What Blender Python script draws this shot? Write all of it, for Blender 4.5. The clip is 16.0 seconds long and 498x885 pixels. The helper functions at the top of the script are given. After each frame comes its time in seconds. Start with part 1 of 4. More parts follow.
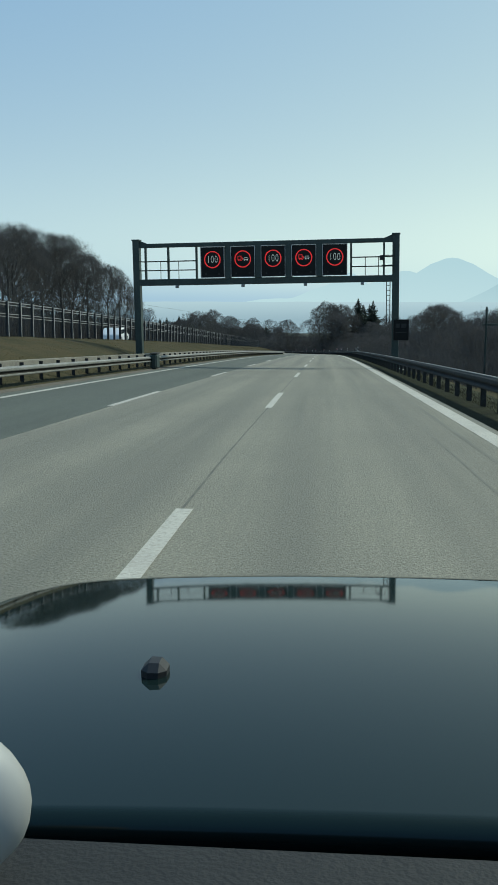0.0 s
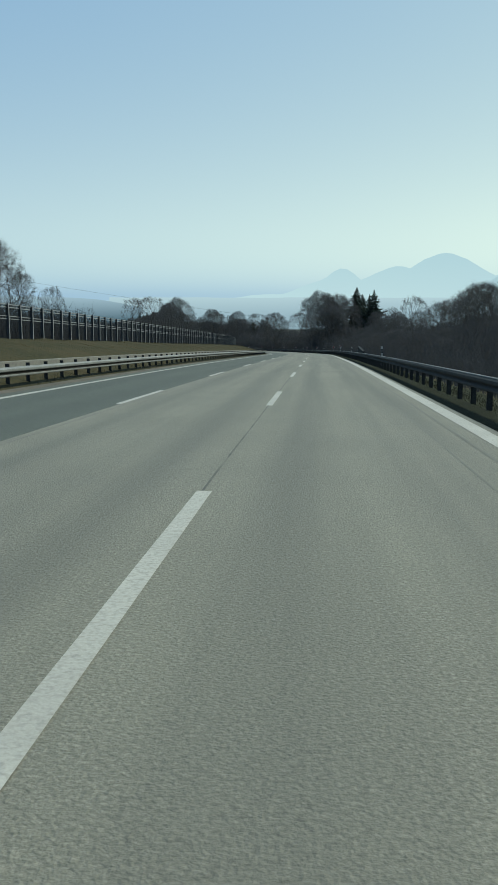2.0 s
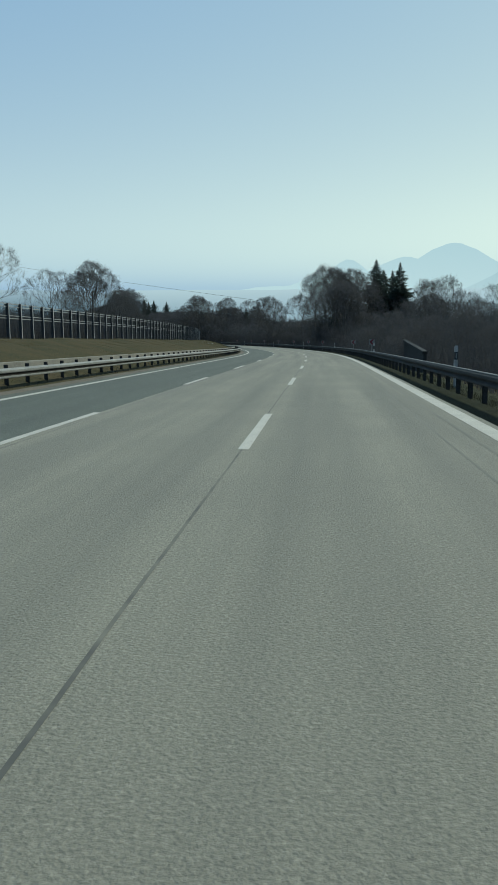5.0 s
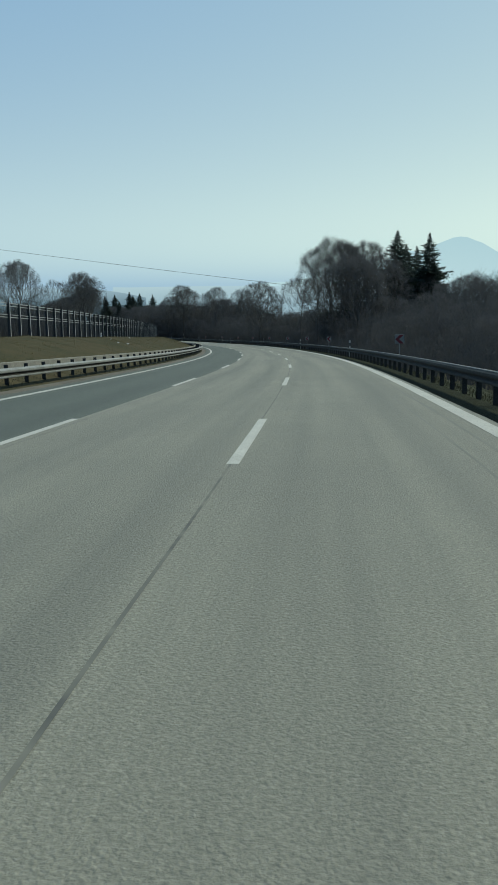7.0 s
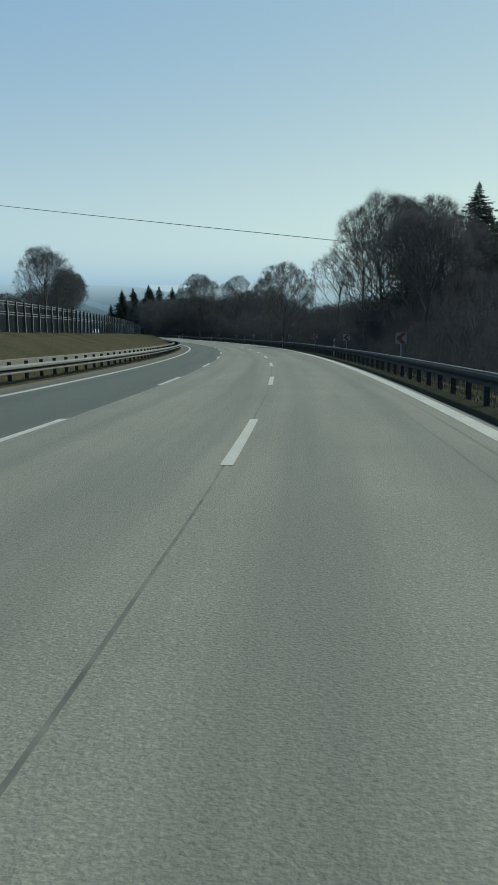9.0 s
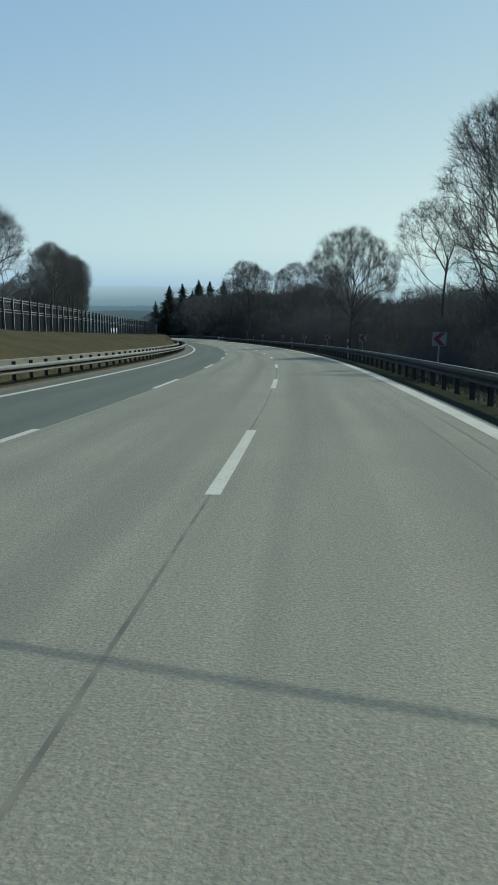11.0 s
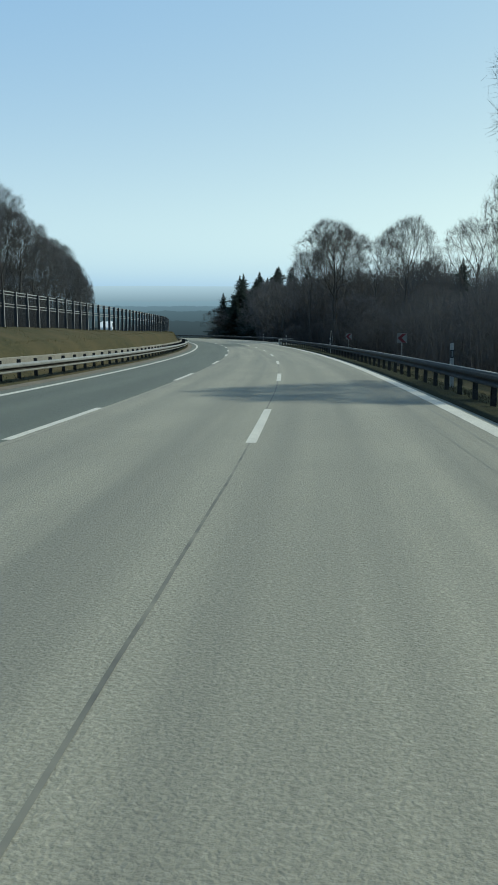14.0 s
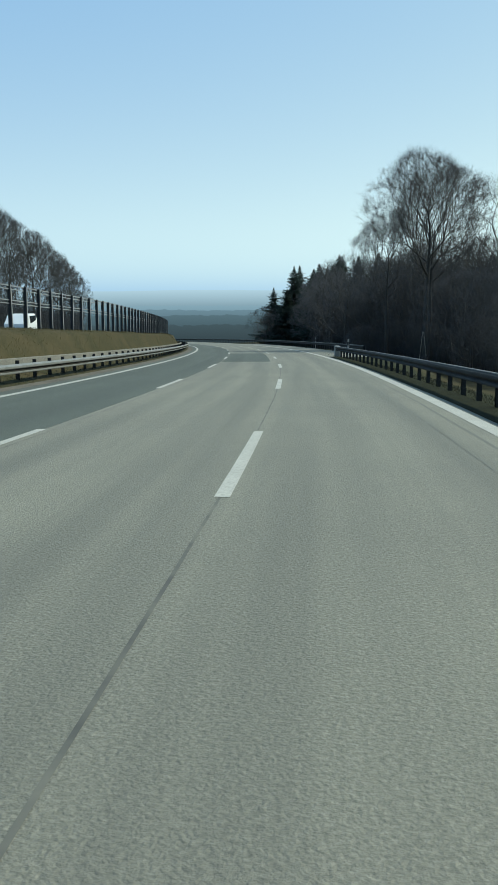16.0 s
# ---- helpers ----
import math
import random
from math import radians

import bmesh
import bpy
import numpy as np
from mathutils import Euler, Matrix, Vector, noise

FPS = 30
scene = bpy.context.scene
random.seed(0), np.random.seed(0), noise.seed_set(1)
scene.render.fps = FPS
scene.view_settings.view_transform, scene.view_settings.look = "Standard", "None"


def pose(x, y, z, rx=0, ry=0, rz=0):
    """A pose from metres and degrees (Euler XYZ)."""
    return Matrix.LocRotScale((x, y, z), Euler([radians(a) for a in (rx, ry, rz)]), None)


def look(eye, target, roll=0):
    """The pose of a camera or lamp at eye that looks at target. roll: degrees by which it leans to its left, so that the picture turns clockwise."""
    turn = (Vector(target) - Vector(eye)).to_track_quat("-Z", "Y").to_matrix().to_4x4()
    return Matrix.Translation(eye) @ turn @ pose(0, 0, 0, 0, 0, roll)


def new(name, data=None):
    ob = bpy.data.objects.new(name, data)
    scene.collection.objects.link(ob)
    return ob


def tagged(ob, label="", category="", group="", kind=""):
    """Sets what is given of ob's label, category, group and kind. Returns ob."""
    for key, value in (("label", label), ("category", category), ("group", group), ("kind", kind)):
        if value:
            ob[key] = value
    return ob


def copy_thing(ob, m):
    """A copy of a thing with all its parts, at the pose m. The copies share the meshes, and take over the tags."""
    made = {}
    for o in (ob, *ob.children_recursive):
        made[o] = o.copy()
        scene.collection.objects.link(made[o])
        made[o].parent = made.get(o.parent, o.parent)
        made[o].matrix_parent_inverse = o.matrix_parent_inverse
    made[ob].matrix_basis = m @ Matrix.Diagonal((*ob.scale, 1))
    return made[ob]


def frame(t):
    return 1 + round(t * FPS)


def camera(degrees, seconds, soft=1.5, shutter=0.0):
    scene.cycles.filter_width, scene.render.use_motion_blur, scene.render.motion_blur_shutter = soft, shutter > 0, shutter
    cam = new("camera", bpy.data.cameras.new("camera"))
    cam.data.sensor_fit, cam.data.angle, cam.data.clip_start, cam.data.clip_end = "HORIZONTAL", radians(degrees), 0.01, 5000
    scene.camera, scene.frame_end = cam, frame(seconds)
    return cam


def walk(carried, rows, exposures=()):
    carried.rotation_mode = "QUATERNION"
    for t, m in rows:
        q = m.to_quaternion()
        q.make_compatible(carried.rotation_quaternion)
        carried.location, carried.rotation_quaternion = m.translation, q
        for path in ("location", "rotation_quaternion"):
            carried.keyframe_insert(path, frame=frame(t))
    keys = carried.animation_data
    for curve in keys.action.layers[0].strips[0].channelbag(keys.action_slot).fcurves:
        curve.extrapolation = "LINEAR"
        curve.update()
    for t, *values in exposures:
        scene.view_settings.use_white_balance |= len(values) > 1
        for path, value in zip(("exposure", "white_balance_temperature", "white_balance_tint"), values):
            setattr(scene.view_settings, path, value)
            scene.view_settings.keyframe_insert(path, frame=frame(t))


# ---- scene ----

# ---- the road's line: bends (1/km) every 25 m from -20 m, grades (percent) every 50 m ----
LENS = 30.59
EYE = 1.455
EDGE_R, JOINT, EDGE_L = 3.740, -3.500, -6.871
DASH0 = 3.637
BEND = (-0.51, -0.29, -0.08, 0.06, 0.01, -0.02, 0.08, 0.05, 0.11, 0.46, 1.14, 1.42, 1.29, 1.17, 1.17, 1.26, 1.27, 1.22, 1.18, 1.19, 1.18, 1.22, 1.29, 1.35, 1.42, 1.48, 1.54, 1.60, 1.66, 1.72, 1.78)
GRADE = (-4.06, -4.79, -5.14, -5.65, -5.80, -5.99, -5.80, -5.51, -5.44, -5.03, -4.67, -4.56, -4.55, -4.55, -4.55, -4.55)
DRIVE = [
    (0, 2.05, 1.15, 4.429, -6.468, 0.094),
    (0.5, 14.93, 1.08, 4.449, -6.433, 0.189),
    (1, 28.30, 1.12, 4.655, -6.417, -0.128),
    (1.5, 41.65, 1.09, 4.619, -6.462, -0.149),
    (2, 55.04, 1.08, 4.309, -6.364, 0.059),
    (2.5, 68.58, 1.15, 4.455, -6.348, -0.305),
    (3, 81.76, 1.18, 4.671, -6.350, -0.364),
    (3.5, 94.85, 1.11, 4.696, -6.354, -0.284),
    (4, 108.13, 1.04, 4.721, -6.357, -0.203),
    (4.8, 130.10, 1.04, 4.647, -6.376, -0.295),
    (5.6, 152.54, 1.03, 4.572, -6.395, -0.386),
    (6.5, 177.58, 1.03, 4.488, -6.417, -0.489),
    (7, 191.26, 1.02, 4.641, -6.494, -0.736),
    (7.5, 205.23, 0.99, 4.735, -6.487, -0.501),
    (8, 218.98, 0.92, 4.587, -6.628, -0.411),
    (8.5, 232.17, 0.88, 4.280, -6.509, -0.324),
    (9, 245.43, 1.00, 4.512, -6.499, -0.511),
    (9.5, 259.25, 1.04, 4.816, -6.447, -0.464),
    (10.3, 281.67, 1.00, 4.654, -6.467, -0.433),
    (11.1, 304.21, 0.95, 4.491, -6.487, -0.401),
    (12, 329.67, 0.90, 4.309, -6.509, -0.366),
    (12.5, 343.87, 0.95, 4.364, -6.437, -0.199),
    (13, 358.22, 0.99, 4.645, -6.506, -0.358),
    (13.5, 372.67, 0.97, 4.678, -6.439, -0.167),
    (14, 387.19, 0.88, 4.596, -6.509, -0.092),
    (14.5, 402.00, 0.90, 4.630, -6.494, -0.183),
    (15, 416.80, 0.93, 4.663, -6.479, -0.274),
    (15.5, 431.26, 0.90, 4.643, -6.479, -0.219),
    (16, 445.49, 0.87, 4.622, -6.478, -0.164),
]

STEP = 1.0
S_MIN, S_MAX = -120.0, 800.0


def trace_road():
    """The road's reference line (the lane line beside the car's lane), metre by metre: x, y, z, heading, grade."""
    s = np.arange(S_MIN, S_MAX + 0.5, STEP)
    bend = np.interp(s, -20 + 25 * np.arange(len(BEND)), np.array(BEND)) * 1e-3
    grade = np.interp(s, -20 + 50 * np.arange(len(GRADE)), np.array(GRADE)) * 1e-2
    mid = lambda a: (a[1:] + a[:-1]) / 2
    run = lambda a: np.concatenate([[0], np.cumsum(a * STEP)])
    head = run(mid(bend))
    zero = int(-S_MIN / STEP)
    head -= head[zero]
    x, y, z = run(-np.sin(mid(head))), run(np.cos(mid(head))), run(mid(grade))
    return s, x - x[zero], y - y[zero], z - z[zero], head, grade


ROAD_S, ROAD_X, ROAD_Y, ROAD_Z, ROAD_HEAD, ROAD_GRADE = trace_road()


def heading(s):
    return float(np.interp(s, ROAD_S, ROAD_HEAD))


def at(s, l, h=0.0):
    """The place s metres along the road, l metres to the right of its reference line, h metres above the road."""
    a = heading(s)
    return Vector((float(np.interp(s, ROAD_S, ROAD_X)) + l * math.cos(a),
                   float(np.interp(s, ROAD_S, ROAD_Y)) + l * math.sin(a),
                   float(np.interp(s, ROAD_S, ROAD_Z)) + h))


def eye_row(s, l, yaw, pitch, roll):
    p = at(s, l, EYE)
    grade = float(np.interp(s, ROAD_S, ROAD_GRADE))
    return Matrix.Translation(p) @ Matrix.Rotation(heading(s) + radians(yaw), 4, "Z") \
        @ Matrix.Rotation(radians(90 + pitch) + math.atan(grade), 4, "X") @ Matrix.Rotation(radians(roll), 4, "Z")


cam = camera(LENS, 16.0, soft=1.6, shutter=0.0)
walk(cam, [(t, eye_row(*row)) for t, *row in DRIVE], exposures=[(0, -0.1, 6200, -5), (7.0, -0.17, 6200, -5), (9.5, -0.2, 6200, -5), (12.3, 0.03, 6200, -5), (14, 0.12, 6200, -5), (16, 0.2, 6200, -5)])

# ---- daylight: a hazy spring noon, the sun ahead and to the right ----
SUN_AZIMUTH, SUN_HEIGHT = 51.0, 46.5
world = bpy.data.worlds.new("sky")
scene.world = world
world.use_nodes = True
sky_nodes = world.node_tree.nodes
sky = sky_nodes.new("ShaderNodeTexSky")
sky.sky_type = "NISHITA"
sky.sun_disc = False
sky.sun_elevation, sky.sun_rotation = radians(SUN_HEIGHT), radians(SUN_AZIMUTH)
sky.altitude, sky.air_density, sky.dust_density, sky.ozone_density = 650, 1.0, 1.3, 1.0
sky_nodes["Background"].inputs["Strength"].default_value = 0.122
# thick even haze: the sky's own brightness, greyed, over a blue veil
grey = sky_nodes.new("ShaderNodeRGBToBW")
tint = sky_nodes.new("ShaderNodeMix")
tint.data_type, tint.blend_type = "RGBA", "MULTIPLY"
tint.inputs["Factor"].default_value = 1.0
tint.inputs[7].default_value = (0.885, 0.785, 0.325, 1)
veil = sky_nodes.new("ShaderNodeMix")
veil.data_type, veil.blend_type = "RGBA", "ADD"
veil.inputs["Factor"].default_value = 1.0
veil.inputs[7].default_value = (0.13, 1.68, 4.85, 1)
world.node_tree.links.new(sky.outputs[0], grey.inputs[0])
world.node_tree.links.new(grey.outputs[0], tint.inputs[6])
world.node_tree.links.new(tint.outputs[2], veil.inputs[6])
world.node_tree.links.new(veil.outputs[2], sky_nodes["Background"].inputs["Color"])

sun = new("sun", bpy.data.lights.new("sun", "SUN"))
sun.data.energy, sun.data.angle, sun.data.color = 3.75, radians(0.6), (1.0, 0.95, 0.86)
a, e = radians(SUN_AZIMUTH), radians(SUN_HEIGHT)
toward_sun = Vector((math.sin(a) * math.cos(e), math.cos(a) * math.cos(e), math.sin(e)))
sun.matrix_world = look(toward_sun * 100, (0, 0, 0))
scene.view_settings.exposure = 0.0


# ---- materials ----
def material(name, base, rough=0.8, metal=0.0, other=None, fine=None, scale=3.0, grain=60.0, bump=0.0, bump_scale=None,
             rnd=0.0, island=0.0, emit=None, emit_strength=0.0, spec=0.5, stretch=None, lanes=None, through_light=0.0):
    """A procedural surface: a base colour, a second colour in broad stains, a third in fine grain, and relief."""
    m = bpy.data.materials.new(name)
    m.use_nodes = True
    nt = m.node_tree
    nodes, links = nt.nodes, nt.links
    bsdf = nodes["Principled BSDF"]
    bsdf.inputs["Roughness"].default_value = rough
    bsdf.inputs["Metallic"].default_value = metal
    bsdf.inputs["Specular IOR Level"].default_value = spec
    coord = nodes.new("ShaderNodeTexCoord").outputs["Object"]
    if stretch:
        mp = nodes.new("ShaderNodeMapping")
        mp.inputs["Scale"].default_value = stretch
        links.new(coord, mp.inputs["Vector"])
        coord = mp.outputs[0]

    def noise_at(sc, detail=4.0):
        n = nodes.new("ShaderNodeTexNoise")
        n.inputs["Scale"].default_value, n.inputs["Detail"].default_value = sc, detail
        links.new(coord, n.inputs["Vector"])
        return n.outputs[0]

    def ramp(src, lo, hi):
        r = nodes.new("ShaderNodeMapRange")
        r.inputs["From Min"].default_value, r.inputs["From Max"].default_value = lo, hi
        links.new(src, r.inputs["Value"])
        return r.outputs[0]

    def mixed(fac, c1, c2):
        x = nodes.new("ShaderNodeMix")
        x.data_type = "RGBA"
        links.new(fac, x.inputs["Factor"])
        for sock, c in ((x.inputs[6], c1), (x.inputs[7], c2)):
            if hasattr(c, "links"):
                links.new(c, sock)
            else:
                sock.default_value = (*c, 1)
        return x.outputs[2]

    colour = None
    if other:
        colour = mixed(ramp(noise_at(scale), 0.35, 0.68), base, other)
    if fine:
        colour = mixed(ramp(noise_at(grain, 2.0), 0.45, 0.75), colour if colour else base, fine)
    if lanes:
        # wear along the road: the map's x is the distance across it, y along it
        uv = nodes.new("ShaderNodeUVMap").outputs[0]
        sep = nodes.new("ShaderNodeSeparateXYZ")
        links.new(uv, sep.inputs[0])
        long = nodes.new("ShaderNodeMapping")
        long.inputs["Scale"].default_value = (1.6, 0.035, 1)
        links.new(uv, long.inputs["Vector"])
        streak = nodes.new("ShaderNodeTexNoise")
        streak.inputs["Scale"].default_value, streak.inputs["Detail"].default_value = 1.0, 5.0
        links.new(long.outputs[0], streak.inputs["Vector"])
        band = nodes.new("ShaderNodeMath")
        band.operation = "MULTIPLY_ADD"
        band.inputs[1].default_value, band.inputs[2].default_value = 2 * math.pi / 1.75, -2 * math.pi * 0.9 / 1.75
        links.new(sep.outputs["X"], band.inputs[0])
        cosine = nodes.new("ShaderNodeMath")
        cosine.operation = "COSINE"
        links.new(band.outputs[0], cosine.inputs[0])
        total = nodes.new("ShaderNodeMath")
        total.operation = "MULTIPLY_ADD"
        total.inputs[1].default_value = 0.10
        links.new(cosine.outputs[0], total.inputs[0])
        links.new(streak.outputs[0], total.inputs[2])
        colour = mixed(ramp(total.outputs[0], 0.36, 0.72), colour, lanes)
        grit = nodes.new("ShaderNodeTexNoise")
        grit.inputs["Scale"].default_value, grit.inputs["Detail"].default_value = 34.0, 6.0
        links.new(uv, grit.inputs["Vector"])
        speck = nodes.new("ShaderNodeMix")
        speck.data_type, speck.blend_type = "RGBA", "OVERLAY"
        speck.inputs["Factor"].default_value = 0.55
        links.new(colour, speck.inputs[6])
        links.new(grit.outputs[0], speck.inputs[7])
        colour = speck.outputs[2]
    if rnd or island:
        src = nodes.new("ShaderNodeObjectInfo").outputs["Random"] if rnd else nodes.new("ShaderNodeNewGeometry").outputs["Random Per Island"]
        k = rnd or island
        v = nodes.new("ShaderNodeMapRange")
        v.inputs["To Min"].default_value, v.inputs["To Max"].default_value = 1 - k, 1 + k
        links.new(src, v.inputs["Value"])
        hsv = nodes.new("ShaderNodeHueSaturation")
        links.new(v.outputs[0], hsv.inputs["Value"])
        if colour:
            links.new(colour, hsv.inputs["Color"])
        else:
            hsv.inputs["Color"].default_value = (*base, 1)
        colour = hsv.outputs[0]
    if colour:
        links.new(colour, bsdf.inputs["Base Color"])
    else:
        bsdf.inputs["Base Color"].default_value = (*base, 1)
    if bump:
        b = nodes.new("ShaderNodeBump")
        b.inputs["Strength"].default_value, b.inputs["Distance"].default_value = bump, 0.02
        links.new(noise_at(bump_scale or grain, 3.0), b.inputs["Height"])
        links.new(b.outputs[0], bsdf.inputs["Normal"])
    if through_light:
        # thin blades let part of the light through
        thin = nodes.new("ShaderNodeBsdfTranslucent")
        blend = nodes.new("ShaderNodeMixShader")
        blend.inputs[0].default_value = through_light
        if colour:
            links.new(colour, thin.inputs["Color"])
        links.new(bsdf.outputs[0], blend.inputs[1])
        links.new(thin.outputs[0], blend.inputs[2])
        links.new(blend.outputs[0], nodes["Material Output"].inputs["Surface"])
    if emit:
        bsdf.inputs["Emission Color"].default_value = (*emit, 1)
        bsdf.inputs["Emission Strength"].default_value = emit_strength
    return m


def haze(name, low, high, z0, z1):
    """A glowing colour that paints haze over far land, from one shade at its foot to another at its top."""
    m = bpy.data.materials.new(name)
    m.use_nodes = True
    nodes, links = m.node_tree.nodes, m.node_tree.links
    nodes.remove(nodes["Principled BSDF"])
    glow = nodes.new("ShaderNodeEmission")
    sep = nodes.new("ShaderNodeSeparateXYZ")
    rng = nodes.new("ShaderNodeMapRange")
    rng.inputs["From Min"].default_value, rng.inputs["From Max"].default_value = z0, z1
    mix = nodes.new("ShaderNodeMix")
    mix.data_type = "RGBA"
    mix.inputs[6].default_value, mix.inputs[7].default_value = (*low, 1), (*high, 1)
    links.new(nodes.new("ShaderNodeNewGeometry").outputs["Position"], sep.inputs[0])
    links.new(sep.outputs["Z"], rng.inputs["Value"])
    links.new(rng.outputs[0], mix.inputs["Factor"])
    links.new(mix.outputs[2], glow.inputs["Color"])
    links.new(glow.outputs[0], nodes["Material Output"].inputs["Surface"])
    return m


ASPHALT = material("worn_asphalt", (0.186, 0.174, 0.129), 0.85, other=(0.154, 0.144, 0.109), fine=(0.233, 0.217, 0.164), scale=0.35, grain=45, bump=0.6, bump_scale=55, lanes=(0.134, 0.127, 0.098))
ASPHALT_DARK = material("dark_asphalt", (0.076, 0.082, 0.063), 0.85, other=(0.065, 0.070, 0.053), fine=(0.100, 0.107, 0.082), scale=0.3, grain=45, bump=0.6, bump_scale=55, lanes=(0.060, 0.065, 0.050))
TAR_WORN = material("worn_seam", (0.118, 0.113, 0.088), 0.8, other=(0.147, 0.139, 0.106), scale=0.6)
TAR = material("tar_seam", (0.068, 0.066, 0.055), 0.85, other=(0.143, 0.134, 0.104), scale=2.5)
PAINT = material("road_paint", (0.447, 0.421, 0.353), 0.75, other=(0.378, 0.353, 0.297), fine=(0.284, 0.267, 0.224), scale=1.2, grain=30, bump=0.25, bump_scale=40)
GRAVEL = material("dusty_verge", (0.105, 0.088, 0.064), 0.95, other=(0.06, 0.05, 0.038), fine=(0.15, 0.125, 0.095), scale=0.8, grain=18, bump=0.8, bump_scale=25)
VERGE_GRASS = material("dark_verge_grass", (0.040, 0.042, 0.024), 0.95, other=(0.022, 0.025, 0.014), fine=(0.06, 0.058, 0.036), scale=0.9, grain=14, bump=0.8, bump_scale=12, spec=0.05)
# mossy grass with the guardrail's shadow put into its colour
SHADED_MOSS = material("shaded_moss", (0.022, 0.024, 0.012), 0.95, other=(0.013, 0.015, 0.008), fine=(0.04, 0.037, 0.022), scale=1.5, grain=22, bump=0.8, bump_scale=25, spec=0.05)
EARTH = material("winter_ground", (0.060, 0.048, 0.023), 0.95, other=(0.030, 0.031, 0.013), fine=(0.074, 0.058, 0.028), scale=0.45, grain=7, bump=0.8, bump_scale=6, spec=0.1)
WEEDS = material("dead_weeds", (0.040, 0.040, 0.024), 0.95, other=(0.032, 0.033, 0.02), scale=0.4, island=0.35, through_light=0.4)
GRASS = material("winter_grass", (0.12, 0.098, 0.05), 0.95, other=(0.075, 0.07, 0.034), scale=0.4, island=0.2, spec=0.1, through_light=0.45)
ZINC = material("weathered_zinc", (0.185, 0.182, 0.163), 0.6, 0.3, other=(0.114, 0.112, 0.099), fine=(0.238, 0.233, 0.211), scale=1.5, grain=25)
NEAR_BLACK = material("near_black_dull", (0.026, 0.024, 0.020), 0.95, other=(0.045, 0.042, 0.034), scale=1.5, spec=0.1)
DUSTY_ZINC = material("dusty_zinc", (0.20, 0.185, 0.15), 0.75, 0.1, other=(0.13, 0.122, 0.10), fine=(0.25, 0.235, 0.2), scale=1.2, grain=20)
# zinc darkened to carry the shade on the beam's road side
ZINC_DARK = material("shade_dark_zinc", (0.034, 0.035, 0.033), 0.8, 0.0, other=(0.022, 0.023, 0.022), fine=(0.05, 0.05, 0.046), scale=1.8, grain=25, spec=0.15)
# one steel in two tones: webs painted as shaded, flanges and rails as sunlit
SHADED_STEEL = material("shaded_fence_steel", (0.05, 0.052, 0.053), 0.8, 0.0, other=(0.035, 0.037, 0.038), scale=1.5, rnd=0.12)
SUNLIT_STEEL = material("sunlit_fence_steel", (0.255, 0.255, 0.248), 0.6, 0.1, other=(0.170, 0.170, 0.165), scale=1.0)
GREEN_STEEL = material("dark_green_paint", (0.021, 0.039, 0.035), 0.45, other=(0.015, 0.027, 0.025), fine=(0.034, 0.053, 0.046), scale=0.8, grain=12)
SIGN_BLACK = material("sign_face", (0.012, 0.012, 0.013), 0.35, other=(0.016, 0.016, 0.016), scale=2, spec=0.1)
SIGN_EDGE = material("sign_edge", (0.5, 0.5, 0.5), 0.5, 0.4, other=(0.22, 0.22, 0.22), scale=2)
LED_RED = material("red_lamps", (0.2, 0.01, 0.01), 0.5, emit=(1.0, 0.035, 0.04), emit_strength=0.55)
LED_WHITE = material("white_lamps", (0.3, 0.3, 0.3), 0.5, emit=(0.8, 0.95, 0.9), emit_strength=0.30)
CHEVRON_RED = material("sign_red", (0.13, 0.012, 0.018), 0.5, other=(0.10, 0.009, 0.014), scale=4)
CHEVRON_WHITE = material("sign_white", (0.19, 0.19, 0.185), 0.5, other=(0.14, 0.14, 0.135), scale=4)
GREY_METAL = material("grey_sign_back", (0.16, 0.165, 0.165), 0.5, 0.5, other=(0.22, 0.23, 0.23), scale=3)
BLACK_PLASTIC = material("black_plastic", (0.007, 0.007, 0.008), 0.6, other=(0.014, 0.014, 0.014), scale=5)
WHITE_PLASTIC = material("white_plastic", (0.34, 0.34, 0.325), 0.55, other=(0.24, 0.235, 0.215), scale=6)
CONCRETE = material("concrete", (0.3, 0.29, 0.26), 0.9, other=(0.2, 0.195, 0.175), fine=(0.36, 0.35, 0.32), scale=0.6, grain=20, bump=0.4)
BARK = material("grey_bark", (0.062, 0.057, 0.051), 0.95, other=(0.038, 0.035, 0.031), fine=(0.085, 0.078, 0.070), scale=1.2, grain=9, bump=0.7, bump_scale=14, stretch=(0.900, 0.900, 0.270))
TWIG = material("bare_twigs", (0.105, 0.103, 0.103), 0.95, other=(0.084, 0.082, 0.082), scale=0.6, rnd=0.15, spec=0.1, through_light=0.45)
# haze in front of the wood is put into this grey-blue colour
BRUSH = material("haze_grey_brushwood", (0.079, 0.080, 0.082), 0.95, other=(0.062, 0.063, 0.065), scale=0.25, island=0.12, spec=0.0, through_light=0.45)
STAKE_WOOD = material("weathered_stake", (0.34, 0.31, 0.26), 0.8, other=(0.25, 0.23, 0.19), scale=3, stretch=(4, 4, 0.5))
NEEDLE = material("spruce_needles", (0.036, 0.050, 0.040), 0.85, other=(0.028, 0.040, 0.033), scale=0.8, island=0.15, spec=0.1, through_light=0.3)
FIELD = material("far_fields", (0.06, 0.065, 0.035), 0.95, other=(0.03, 0.036, 0.025), fine=(0.085, 0.075, 0.045), scale=0.006, grain=0.04)
CABLE = material("cable", (0.05, 0.05, 0.05), 0.5, 0.4, other=(0.07, 0.07, 0.07), scale=2)
CAR_WHITE = material("white_car_paint", (0.75, 0.75, 0.74), 0.25, other=(0.7, 0.7, 0.69), scale=1)
